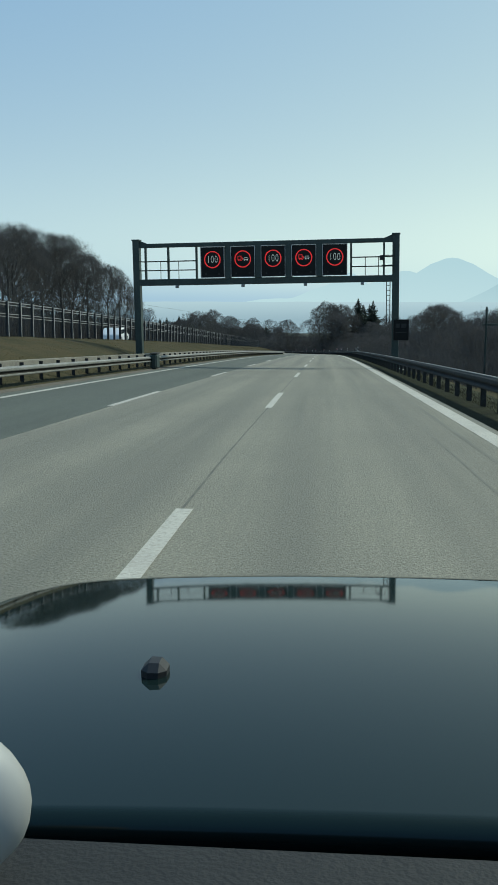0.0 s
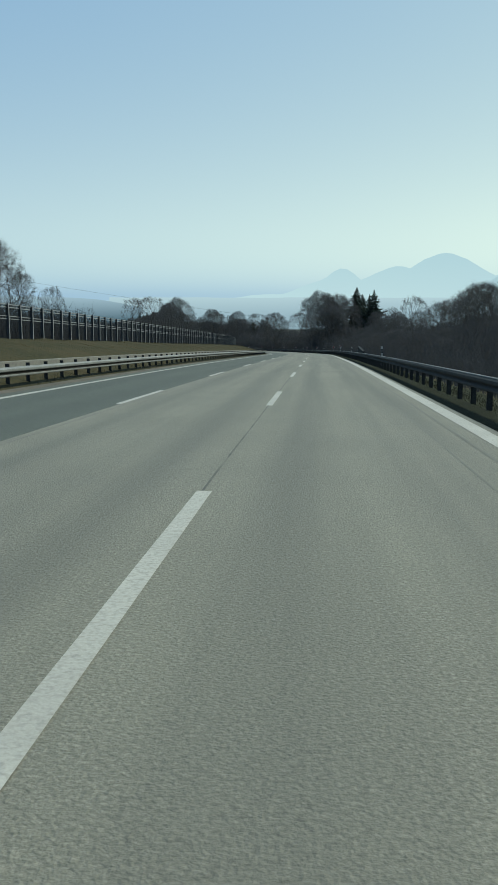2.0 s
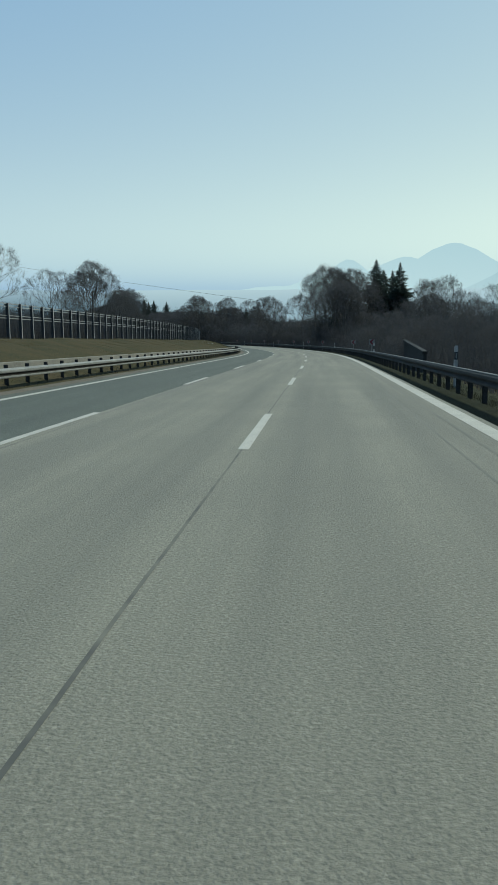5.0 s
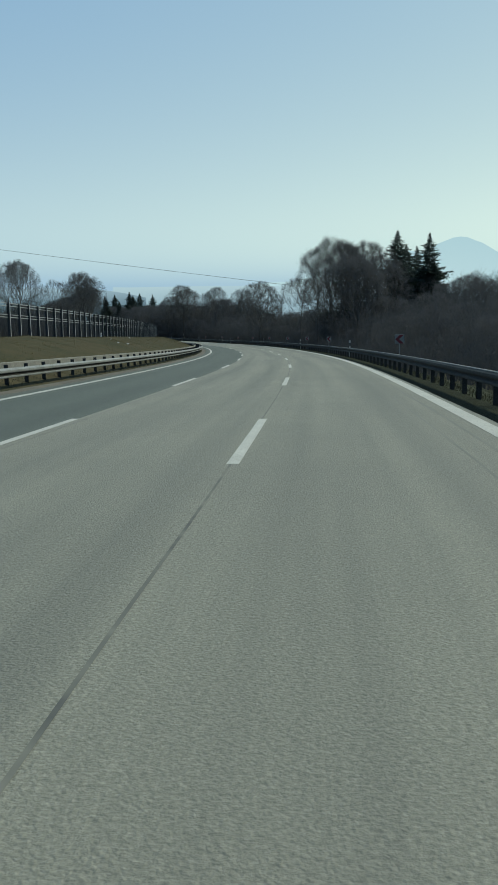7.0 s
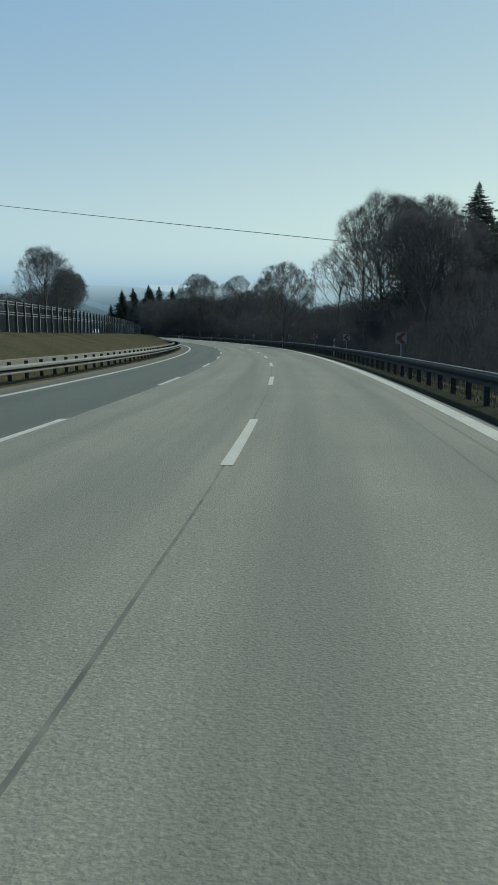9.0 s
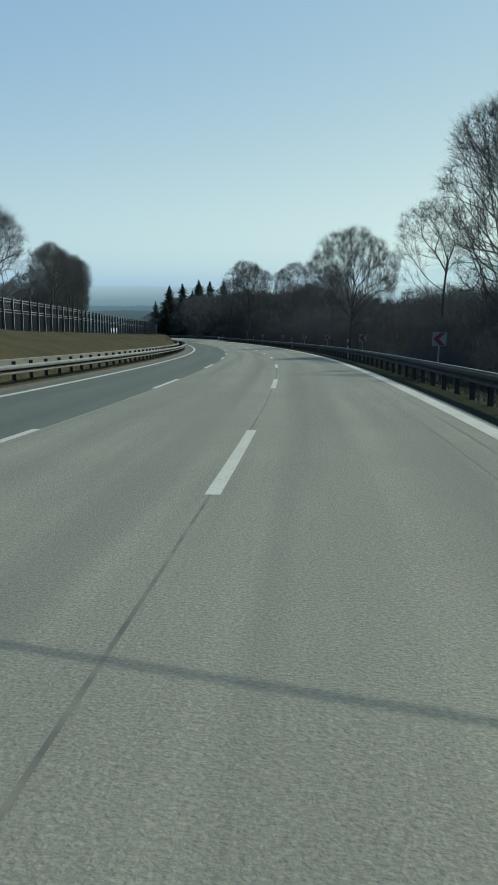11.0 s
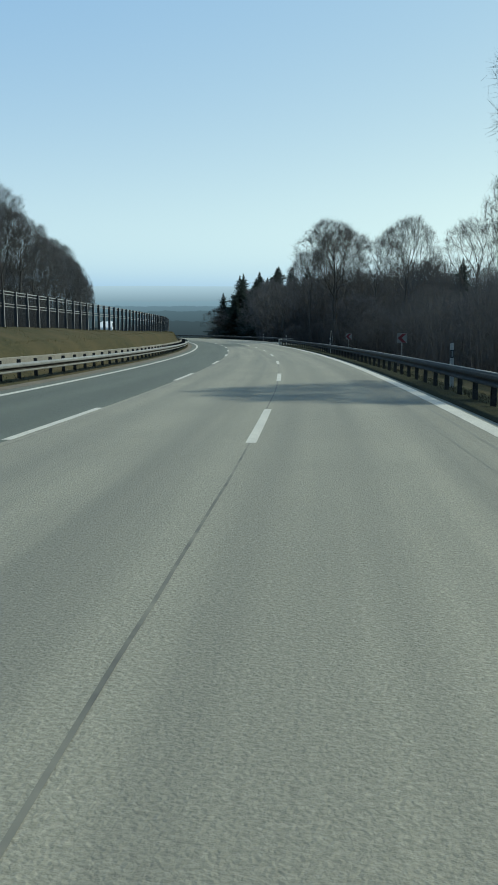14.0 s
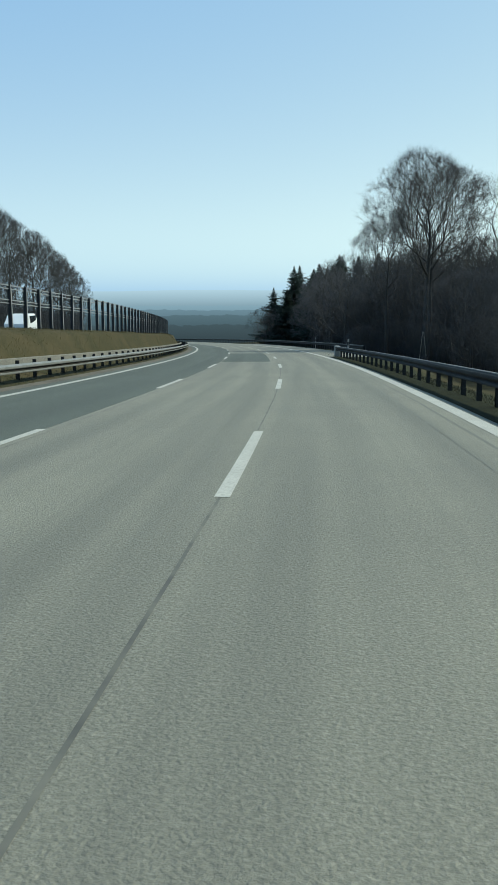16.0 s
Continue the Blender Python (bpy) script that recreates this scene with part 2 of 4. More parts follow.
CAR_GLASS = material("dark_window", (0.02, 0.025, 0.03), 0.08, spec=0.8)
RUBBER = material("tyre_rubber", (0.02, 0.02, 0.02), 0.85, other=(0.03, 0.03, 0.03), scale=8)


# ---- mesh helpers ----
def mesh_of(name, verts, faces, mat, smooth=False):
    me = bpy.data.meshes.new(name)
    me.from_pydata([tuple(v) for v in verts], [], faces)
    for one in (mat if isinstance(mat, (list, tuple)) else [mat]):
        me.materials.append(one)
    if smooth:
        me.polygons.foreach_set("use_smooth", [True] * len(me.polygons))
    me.update()
    return me


def part(name, bm, mat, parent, label=""):
    """Links a bmesh (or a mesh) as one mesh object under a thing or a part."""
    if isinstance(bm, bmesh.types.BMesh):
        me = bpy.data.meshes.new(name)
        bmesh.ops.recalc_face_normals(bm, faces=bm.faces)
        bm.to_mesh(me)
        bm.free()
        me.materials.append(mat)
    else:
        me = bm
    ob = new(name, me)
    ob.parent = parent
    return tagged(ob, label)


def thing(name, label, category, group="", m=None, kind=""):
    ob = new(name)
    if m is not None:
        ob.matrix_world = m
    return tagged(ob, label, category, group, kind)


def box(bm, x0, y0, z0, x1, y1, z1, bevel=0.0):
    r = bmesh.ops.create_cube(bm, size=1.0, matrix=Matrix.LocRotScale(((x0 + x1) / 2, (y0 + y1) / 2, (z0 + z1) / 2), None, (abs(x1 - x0), abs(y1 - y0), abs(z1 - z0))))
    if bevel:
        edges = {ed for v in r["verts"] for ed in v.link_edges}
        bmesh.ops.bevel(bm, geom=list(edges), offset=bevel, segments=1, affect="EDGES")
    return bm


def boxes(*dims, bevel=0.0):
    bm = bmesh.new()
    for d in dims:
        box(bm, *d, bevel=bevel)
    return bm


def rod(bm, p, q, r0, r1=None, sides=8):
    p, q = Vector(p), Vector(q)
    turn = (q - p).to_track_quat("Z", "Y").to_matrix().to_4x4()
    bmesh.ops.create_cone(bm, cap_ends=True, segments=sides, radius1=r0, radius2=r0 if r1 is None else r1, depth=(q - p).length,
                          matrix=Matrix.Translation((p + q) / 2) @ turn)
    return bm


def sweep(name, profile, s0, s1, step, mat, closed=False, side=None, lift=None, smooth=False):
    """A strip that runs along the road: profile points (l, h), carried from s0 to s1."""
    n = max(1, int(round((s1 - s0) / step)))
    verts, faces = [], []
    k = len(profile)
    for i in range(n + 1):
        s = s0 + (s1 - s0) * i / n
        dl, dh = (side(s) if side else 0.0), (lift(s) if lift else 0.0)
        for l, h in profile:
            verts.append(at(s, l + dl, h + dh))
    for i in range(n):
        for j in range(k if closed else k - 1):
            b, c = i * k + j, i * k + (j + 1) % k
            faces.append((b, c, c + k, b + k))
    if closed:
        faces.append(tuple(range(k))[::-1])
        faces.append(tuple(n * k + j for j in range(k)))
    me = mesh_of(name, verts, faces, mat, smooth)
    spots = [(l, s0 + (s1 - s0) * i / n) for i in range(n + 1) for l, h in profile]
    layer = me.uv_layers.new(name="across_along")
    index = np.empty(len(me.loops), int)
    me.loops.foreach_get("vertex_index", index)
    layer.data.foreach_set("uv", np.array(spots, dtype=np.float32)[index].ravel())
    return me


def road_frame(s, l, h=0.0):
    """The pose of a thing on the road: y along it, z up."""
    return Matrix.Translation(at(s, l, h)) @ Matrix.Rotation(heading(s), 4, "Z")


# ---- ground ----
SHAPE_L = (-420, -200, -110, -60, -40, -33, -26, -25, -16.5, -16.0, -15.0, -13.6, -11.5, -10.2, -9.4, -8.6, -7.9, -7.3)
SHAPE_H = (-30, -12, -4, 0.0, 1.2, 1.4, 1.3, 1.45, 1.45, 1.5, 1.66, 1.55, 1.1, 0.72, 0.42, 0.16, -0.02, -0.03)
RIGHT_L = (4.15, 4.5, 5.2, 6.5, 9, 14, 22, 40, 70, 120, 220, 420)
RIGHT_H = (-0.04, 0.02, 0.0, -0.35, -1.1, -2.2, -2.6, -2.4, -2.0, -4, -12, -30)


def bank_lift(s):
    """How much the bank on the inner side rises and falls along the road."""
    return float(np.interp(s, (60, 150, 320, 400, 520), (0.0, -0.12, 0.28, 0.3, 0.2)))


def inset(s):
    """How far the crest of the bank and its fence draw in towards the road."""
    return float(np.interp(s, (395, 500), (0.0, 4.3)))


def ground_h(s, l):
    if l < 0:
        l -= inset(s) * min(1.0, max(0.0, (-9.4 - l) / 0.8)) if l > -17 else 0.0
        h = float(np.interp(l, SHAPE_L, SHAPE_H))
        k = min(1.0, max(0.0, (-9.0 - l) / 4.0))
        h += k * bank_lift(s)
        rough = 0.10 * k
    else:
        h = float(np.interp(l, RIGHT_L, RIGHT_H))
        if s > 505 and l < 12:
            k = min(1.0, (s - 505) / 8)
            h = h * (1 - k) + k * float(np.interp(l, (4.15, 7.4, 9, 14), (-0.04, -0.04, -0.2, -1.6)))
        rough = min(0.25, max(0.0, (l - 5.0) * 0.06))
    p = at(s, l)
    return h + rough * (noise.noise((p.x * 0.35, p.y * 0.35, 0)) + 0.6 * noise.noise((p.x * 1.3, p.y * 1.3, 3)))


def ground_at(s, l):
    return at(s, l, ground_h(s, l))


def build_ground():
    lefts = [-420, -300, -200, -150, -110, -80, -60, -50, -40, -36, -33, -30, -26, -25, -21, -16.6, -16.2, -15.4, -14.8, -14.2, -13.6, -13, -12.4, -11.8,
             -11.2, -10.6, -10, -9.5, -9, -8.6, -8.2, -7.9, -7.3]
    rights = [4.15, 4.4, 4.7, 5.0, 5.5, 6, 6.5, 7.4, 8.4, 9.5, 11, 14, 18, 24, 32, 42, 56, 70, 95, 120, 170, 220, 300, 420]
    ls = lefts + rights
    ss = list(np.arange(-120, 640, 2.5)) + list(np.arange(640, 801, 8.0))
    verts, faces = [], []
    for s in ss:
        for l in ls:
            v = ground_at(s, l)
            verts.append((v.x, v.y, v.z))
    n = len(ls)
    for i in range(len(ss) - 1):
        for j in range(n - 1):
            faces.append((i * n + j, i * n + j + 1, (i + 1) * n + j + 1, (i + 1) * n + j))
    # skirt: from the strip's outline out to the plain and on to the horizon
    loop = [j for j in range(n)] + [i * n + n - 1 for i in range(1, len(ss))] + [(len(ss) - 1) * n + j for j in range(n - 2, -1, -1)] + [i * n for i in range(len(ss) - 2, 0, -1)]
    centre = at(340, 0)
    before = loop
    near = len(faces)
    for k, z in ((0.06, None), (0.16, None), (0.35, -170), (0.6, -175), (1.0, -180)):
        ring = []
        for index in loop:
            p = Vector(verts[index])
            d = Vector((p.x - centre.x, p.y - centre.y, 0)).normalized()
            far = Vector((centre.x, centre.y, 0)) + d * 4800
            q = p.lerp(far, k)
            drop = p.z + (-172 - p.z) * min(1, k / 0.3)
            ring.append(len(verts))
            verts.append((q.x, q.y, z if z else drop))
        for a0 in range(len(loop)):
            b0 = (a0 + 1) % len(loop)
            faces.append((before[a0], ring[a0], ring[b0], before[b0]))
        before = ring
    me = mesh_of("ground", verts, faces, [EARTH, FIELD, VERGE_GRASS], True)
    me.polygons.foreach_set("material_index", [2 if 4.0 < ls[k % (n - 1)] < 9.0 else 0 for k in range(near)] + [1] * (len(faces) - near))
    tagged(new("ground", me), "brown winter grass verges falling away to far fields", "ground", kind="structure")


build_ground()

# ---- road ----
road_ob = new("road", sweep("road", [(-3.47, -0.09), (-3.47, 0.0), (0.0, 0.0), (4.25, 0.0), (4.25, -0.09)], -110, 790, 2.0, ASPHALT))
tagged(road_ob, "worn pale grey asphalt motorway lanes with dark seams", "road", kind="structure")
lane_ob = new("road", sweep("fast_lane", [(-7.55, -0.09), (-7.5, 0.0), (-3.474, 0.0), (-3.474, -0.09)], -110, 790, 2.0, ASPHALT_DARK))
tagged(lane_ob, "darker newer asphalt of the fast lane", "road", kind="structure")
opposite = new("road", sweep("opposite_road", [(-24.6, 1.49), (-16.6, 1.49)], -110, 790, 4.0, ASPHALT_DARK, lift=bank_lift))
tagged(opposite, "asphalt of the raised opposite carriageway behind the fence", "road", kind="structure")


def strip(name, l, w, s0, s1, mat, parent, h=0.004, step=2.0, label=""):
    return part(name, sweep(name, [(l - w / 2, h), (l + w / 2, h)], s0, s1, step, mat), mat, parent, label)


strip("edge_line", EDGE_R, 0.30, -110, 790, PAINT, road_ob, label="broad worn white edge line")
strip("edge_line", EDGE_L, 0.22, -110, 790, PAINT, lane_ob, label="white edge line")
for k in range(-6, 43):
    s = DASH0 + 18 * k
    strip("lane_dash", 0.0, 0.15, s, s + 6, PAINT, road_ob, h=0.006)
    strip("lane_dash", JOINT, 0.15, s + 0.1, s + 6.1, PAINT, lane_ob, h=0.006)


def wander(seed, amount):
    return lambda s: amount * (noise.noise((s * 0.11, seed, 0)) + 0.4 * noise.noise((s * 0.7, seed, 5)))


for l, w, seed, mat in ((-0.02, 0.028, 1.0, TAR), (2.85, 0.03, 2.0, TAR_WORN), (3.3, 0.05, 4.0, TAR_WORN), (-3.30, 0.015, 3.0, TAR)):
    part("tar_seam", sweep("tar_seam", [(l - w / 2, 0.003), (l + w / 2, 0.003)], -110, 790, 1.0, mat, side=wander(seed, 0.03)), mat, road_ob)
strip("asphalt_patch", -1.95, 2.95, 500.2, 527.3, ASPHALT_DARK, road_ob, h=0.0035, label="darker square of mended asphalt")
bay = part("lay_by", sweep("lay_by", [(4.252, 0.0), (7.3, 0.0)], 513, 620, 2.0, ASPHALT), ASPHALT, road_ob, "asphalt emergency bay beside the lane")
for l0, l1 in ((-8.15, -7.5), (4.03, 4.70)):
    vg = new("trim", sweep("verge", [(l0, 0.02 if l0 < 0 else 0.004), ((l0 + l1) / 2, 0.0 if l0 < 0 else 0.02), (l1, -0.03 if l0 < 0 else 0.03)], -110, 790 if l0 < 0 else 513, 1.0, GRAVEL if l0 < 0 else SHADED_MOSS, side=wander(l0, 0.04)))
    tagged(vg, "dusty gravel strip between asphalt and guardrail" if l0 < 0 else "mossy strip darkened as in shadow between asphalt and guardrail", "verge", kind="structure")

# ---- the far land in haze ----


def ridge(name, dist, az0, az1, steps, top, foot, mat, label):
    """A far silhouette: top(azimuth in degrees) gives its height, at that distance from the road's middle."""
    c = at(220, 0)
    verts, faces = [], []
    for i in range(steps + 1):
        az = az0 + (az1 - az0) * i / steps
        d = Vector((math.sin(radians(az)), math.cos(radians(az)), 0)) * dist
        verts += [(c.x + d.x, c.y + d.y, foot), (c.x + d.x, c.y + d.y, top(az))]
    for i in range(steps):
        faces.append((2 * i, 2 * i + 2, 2 * i + 3, 2 * i + 1))
    tagged(new(name, mesh_of(name, verts, faces, mat)), label, "backdrop", kind="structure")


def hump(az, centre, width, height):
    return height * math.exp(-(abs(az - centre) / width) ** 1.75)


def rough_line(az, f, amp, seed):
    return amp * (noise.noise((az * f, seed, 0)) + 0.5 * noise.noise((az * f * 2.7, seed, 4)) + 0.25 * noise.noise((az * f * 7, seed, 8)))


def mountains(az):
    h = max(hump(az, 8.3, 3.9, 232), hump(az, 1.9, 1.8, 165), hump(az, 5.4, 3.2, 170), hump(az, 0.4, 2.2, 95), hump(az, 14, 5, 170), hump(az, 24, 8, 150), hump(az, -1.5, 4, 40))
    return -34 + 1.07 * h + rough_line(az, 0.7, 9, 1)


def near_range(az):
    return -60 + 1.08 * max(hump(az, 13.2, 3.4, 190), hump(az, 18, 5, 150), hump(az, 27, 8, 120)) + rough_line(az, 0.9, 8, 6)


# haze painted as glow colour, paler on the farther range
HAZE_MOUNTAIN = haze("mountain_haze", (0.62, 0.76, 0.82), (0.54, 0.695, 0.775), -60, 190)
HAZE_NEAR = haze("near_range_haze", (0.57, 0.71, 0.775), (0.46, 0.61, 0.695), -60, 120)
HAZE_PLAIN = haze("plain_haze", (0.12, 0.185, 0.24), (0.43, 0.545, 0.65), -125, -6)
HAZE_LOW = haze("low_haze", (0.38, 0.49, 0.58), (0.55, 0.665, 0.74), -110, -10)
# haze over the plain, painted in: each nearer tier glows darker
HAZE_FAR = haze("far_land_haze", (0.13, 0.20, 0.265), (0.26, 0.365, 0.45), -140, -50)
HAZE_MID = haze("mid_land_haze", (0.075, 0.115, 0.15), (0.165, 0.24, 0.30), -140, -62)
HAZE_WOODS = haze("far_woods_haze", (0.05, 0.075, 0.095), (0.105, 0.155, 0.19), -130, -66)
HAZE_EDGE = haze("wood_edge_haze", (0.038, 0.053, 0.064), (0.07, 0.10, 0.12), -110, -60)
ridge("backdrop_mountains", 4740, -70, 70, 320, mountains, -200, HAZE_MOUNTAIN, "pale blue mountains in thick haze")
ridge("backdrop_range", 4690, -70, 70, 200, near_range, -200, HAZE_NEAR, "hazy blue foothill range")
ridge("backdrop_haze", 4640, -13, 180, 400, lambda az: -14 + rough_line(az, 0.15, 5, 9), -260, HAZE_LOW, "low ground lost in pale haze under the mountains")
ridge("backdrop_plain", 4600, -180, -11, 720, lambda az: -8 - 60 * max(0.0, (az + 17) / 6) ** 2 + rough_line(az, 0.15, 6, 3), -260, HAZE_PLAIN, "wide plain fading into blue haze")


def treeline(low, amp, seed):
    """The uneven top of a far wood: broad swells, clumps of trees, single crowns."""
    return lambda az: low - 90 * max(0.0, (az + 17) / 5) + rough_line(az, 0.25, amp, seed) + rough_line(az, 2.3, amp * 0.55, seed + 2) + rough_line(az, 11.0, amp * 0.4, seed + 5)


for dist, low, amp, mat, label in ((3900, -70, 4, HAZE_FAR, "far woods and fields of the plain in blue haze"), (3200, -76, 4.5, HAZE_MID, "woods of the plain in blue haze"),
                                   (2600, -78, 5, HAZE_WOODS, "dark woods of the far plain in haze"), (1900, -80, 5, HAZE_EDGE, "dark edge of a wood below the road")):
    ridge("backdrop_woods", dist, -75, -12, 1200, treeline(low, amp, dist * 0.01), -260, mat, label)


# ---- guardrails ----
def w_beam(face, l, h0):
    """Closed outline of a W-shaped steel beam; face is -1 or 1, the side to which it bulges."""
    wave = [(0, 0.015), (0.085, 0.028), (0.095, 0.045), (0.09, 0.08), (0.012, 0.135), (0.012, 0.165), (0.09, 0.182), (0.097, 0.20), (0.09, 0.255), (0.02, 0.305), (0, 0.31)]
    front = [(l + face * x, h0 + z) for x, z in wave]
    back = [(l + face * (x - 0.012), h0 + z) for x, z in wave[::-1]]
    return front + back


def post_mesh(name, w, d, h, mat):
    """A C-shaped steel post, open to one side."""
    return_bm = bmesh.new()
    t = 0.012
    box(return_bm, -w / 2, -d / 2, -0.4, -w / 2 + t, d / 2, h)
    box(return_bm, -w / 2, -d / 2, -0.4, w / 2, -d / 2 + t, h)
    box(return_bm, -w / 2, d / 2 - t, -0.4, w / 2, d / 2, h)
    me = bpy.data.meshes.new(name)
    return_bm.to_mesh(me)
    return_bm.free()
    me.materials.append(mat)
    return me


def guardrail(label, beams, post_l, post_h, s0, s1, mat, spacing=2.0, side=None, group="guardrails"):
    rail = thing("guardrail", label, "guardrail", group, Matrix.Translation(at(s0, post_l)))
    keep = rail.matrix_world.inverted()
    for face, l, h0 in beams:
        outline = w_beam(face, l, h0) if (face, l) == beams[0][:2] else [(l, h0), (l + 0.05, h0), (l + 0.06, h0 + 0.02), (l + 0.06, h0 + 0.21), (l + 0.05, h0 + 0.23), (l, h0 + 0.23)]
        b = part("beam", sweep("beam", outline, s0, s1, 2.0, mat if outline[0][1] < 0.5 else DUSTY_ZINC, closed=True, side=side), mat, rail)
        b.matrix_parent_inverse = keep
    # sunlight on the beam's top fold, put in as a paler strip
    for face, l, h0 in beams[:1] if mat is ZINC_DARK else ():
        lip = part("top_lip", sweep("top_lip", [(l - 0.03, h0 + 0.295), (l + 0.02, h0 + 0.300), (l + 0.02, h0 + 0.318), (l - 0.03, h0 + 0.313)], s0, s1, 2.0, ZINC, closed=True, side=side), ZINC, rail, "pale strip standing in for sunlight on the beam's upper lip")
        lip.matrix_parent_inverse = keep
    # shade under the upper bulge, painted with road grime as one dark strip
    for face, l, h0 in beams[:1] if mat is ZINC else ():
        dark_strip = part("trough_dirt", sweep("trough_dirt", [(l + face * 0.016, h0 + 0.166), (l + face * 0.016, h0 + 0.136), (l + face * 0.078, h0 + 0.0925)], s0, s1, 2.0, NEAR_BLACK, side=side), NEAR_BLACK, rail, "black strip of painted shade and road grime in the trough of the beam")
        dark_strip.matrix_parent_inverse = keep
    me = post_mesh("post", 0.12, 0.06, post_h, ZINC_DARK)
    n = int((s1 - s0) / spacing)
    for i in range(n):
        s = s0 + 0.5 + i * spacing
        p = part("post", me, ZINC_DARK, rail)
        p.matrix_parent_inverse = keep
        p.matrix_basis = road_frame(s, post_l + (side(s) if side else 0))
    return rail


guardrail("galvanised steel guardrail beside the lane, coloured dark as in shade", [(-1, 4.62, 0.44)], 4.72, 0.73, -40, 300, ZINC_DARK)
guardrail("galvanised steel guardrail beside the lane, coloured dark as in shade", [(-1, 4.62, 0.44)], 4.72, 0.73, 300, 513, ZINC_DARK)
guardrail("galvanised steel guardrail along the lay-by", [(-1, 7.55, 0.44)], 7.65, 0.73, 520, 780, ZINC_DARK)
guardrail("double galvanised guardrail on the central reserve", [(1, -8.02, 0.36), (-1, -8.95, 0.56)], -8.45, 0.74, -40, 230, ZINC)
guardrail("double galvanised guardrail on the central reserve", [(1, -8.02, 0.36), (-1, -8.95, 0.56)], -8.45, 0.74, 230, 480, ZINC)
guardrail("double galvanised guardrail on the central reserve", [(1, -8.02, 0.36), (-1, -8.95, 0.56)], -8.45, 0.74, 480, 760, ZINC)

# the turned-in end of the near guardrail at the lay-by
end = thing("guardrail_end", "grey concrete end block where the guardrail stops", "guardrail", "", road_frame(513.4, 4.72, -0.05))
part("block", boxes((-0.2, -0.45, 0, 0.2, 0.45, 0.85), bevel=0.05), CONCRETE, end)


# ---- the fence on the bank ----
def fence(s0, s1):
    fn = thing("fence", "steel post fence with paired rails on the grass bank", "fence", "fences on the bank", Matrix.Translation(ground_at(s0, -15)))
    keep = fn.matrix_world.inverted()
    bm = boxes((-0.172, -0.06, -0.5, -0.16, 0.06, 1.86), (-0.16, -0.006, -0.5, -0.012, 0.006, 1.86))
    post = bpy.data.meshes.new("post")
    bm.to_mesh(post)
    bm.free()
    post.materials.append(SHADED_STEEL)
    # road-side face in the paler tone, as if the sun struck it
    bm = boxes((-0.012, -0.055, -0.5, 0.0, 0.055, 1.86))
    flange = bpy.data.meshes.new("flange")
    bm.to_mesh(flange)
    bm.free()
    flange.materials.append(SUNLIT_STEEL)
    base = lambda s: 1.62 + bank_lift(s)
    for i in range(int((s1 - s0) / 2.0)):
        s = s0 + 2.0 * i
        p = part("post", post, SHADED_STEEL, fn)
        p.matrix_parent_inverse = keep
        p.matrix_basis = road_frame(s, -15.0 + inset(s), base(s)) @ pose(0, 0, 0, random.uniform(-0.7, 0.7), random.uniform(-0.7, 0.7), 0)
        part("flange", flange, SUNLIT_STEEL, p, "road-side flange in a pale sunlit tone")
    for h, t in ((1.80, 0.045), (1.655, 0.04), (1.19, 0.04), (1.05, 0.04)):
        r = part("rail", sweep("rail", [(-15.115, h), (-15.115, h + t), (-15.159, h + t), (-15.159, h)], s0, s1, 2.0, SUNLIT_STEEL, closed=True, lift=base, side=inset), SUNLIT_STEEL, fn, "steel rail in a pale sunlit tone")
        r.matrix_parent_inverse = keep


fence(20, 260)
fence(260, 500)
fence(500, 740)


# ---- sign gantry over the carriageway ----
def text_mesh(text, size, mat, thick=0.0):
    cu = bpy.data.curves.new("digits", "FONT")
    cu.body, cu.size, cu.align_x, cu.align_y, cu.extrude = text, size, "CENTER", "CENTER", 0.006
    cu.offset = thick
    tmp = bpy.data.objects.new("digits", cu)
    scene.collection.objects.link(tmp)
    me = bpy.data.meshes.new_from_object(tmp.evaluated_get(bpy.context.evaluated_depsgraph_get()))
    bpy.data.objects.remove(tmp)
    me.materials.clear()
    me.materials.append(mat)
    return me


def ring_mesh(r0, r1, z, mat, n=40):
    verts, faces = [], []
    for i in range(n):
        c, s = math.cos(2 * math.pi * i / n), math.sin(2 * math.pi * i / n)
        verts += [(r0 * c, r0 * s, 0), (r1 * c, r1 * s, 0), (r1 * c, r1 * s, z), (r0 * c, r0 * s, z)]
    for i in range(n):
        a0, b0 = 4 * i, 4 * ((i + 1) % n)
        for j in range(4):
            faces.append((a0 + j, b0 + j, b0 + (j + 1) % 4, a0 + (j + 1) % 4))
    return mesh_of("ring", verts, faces, mat)


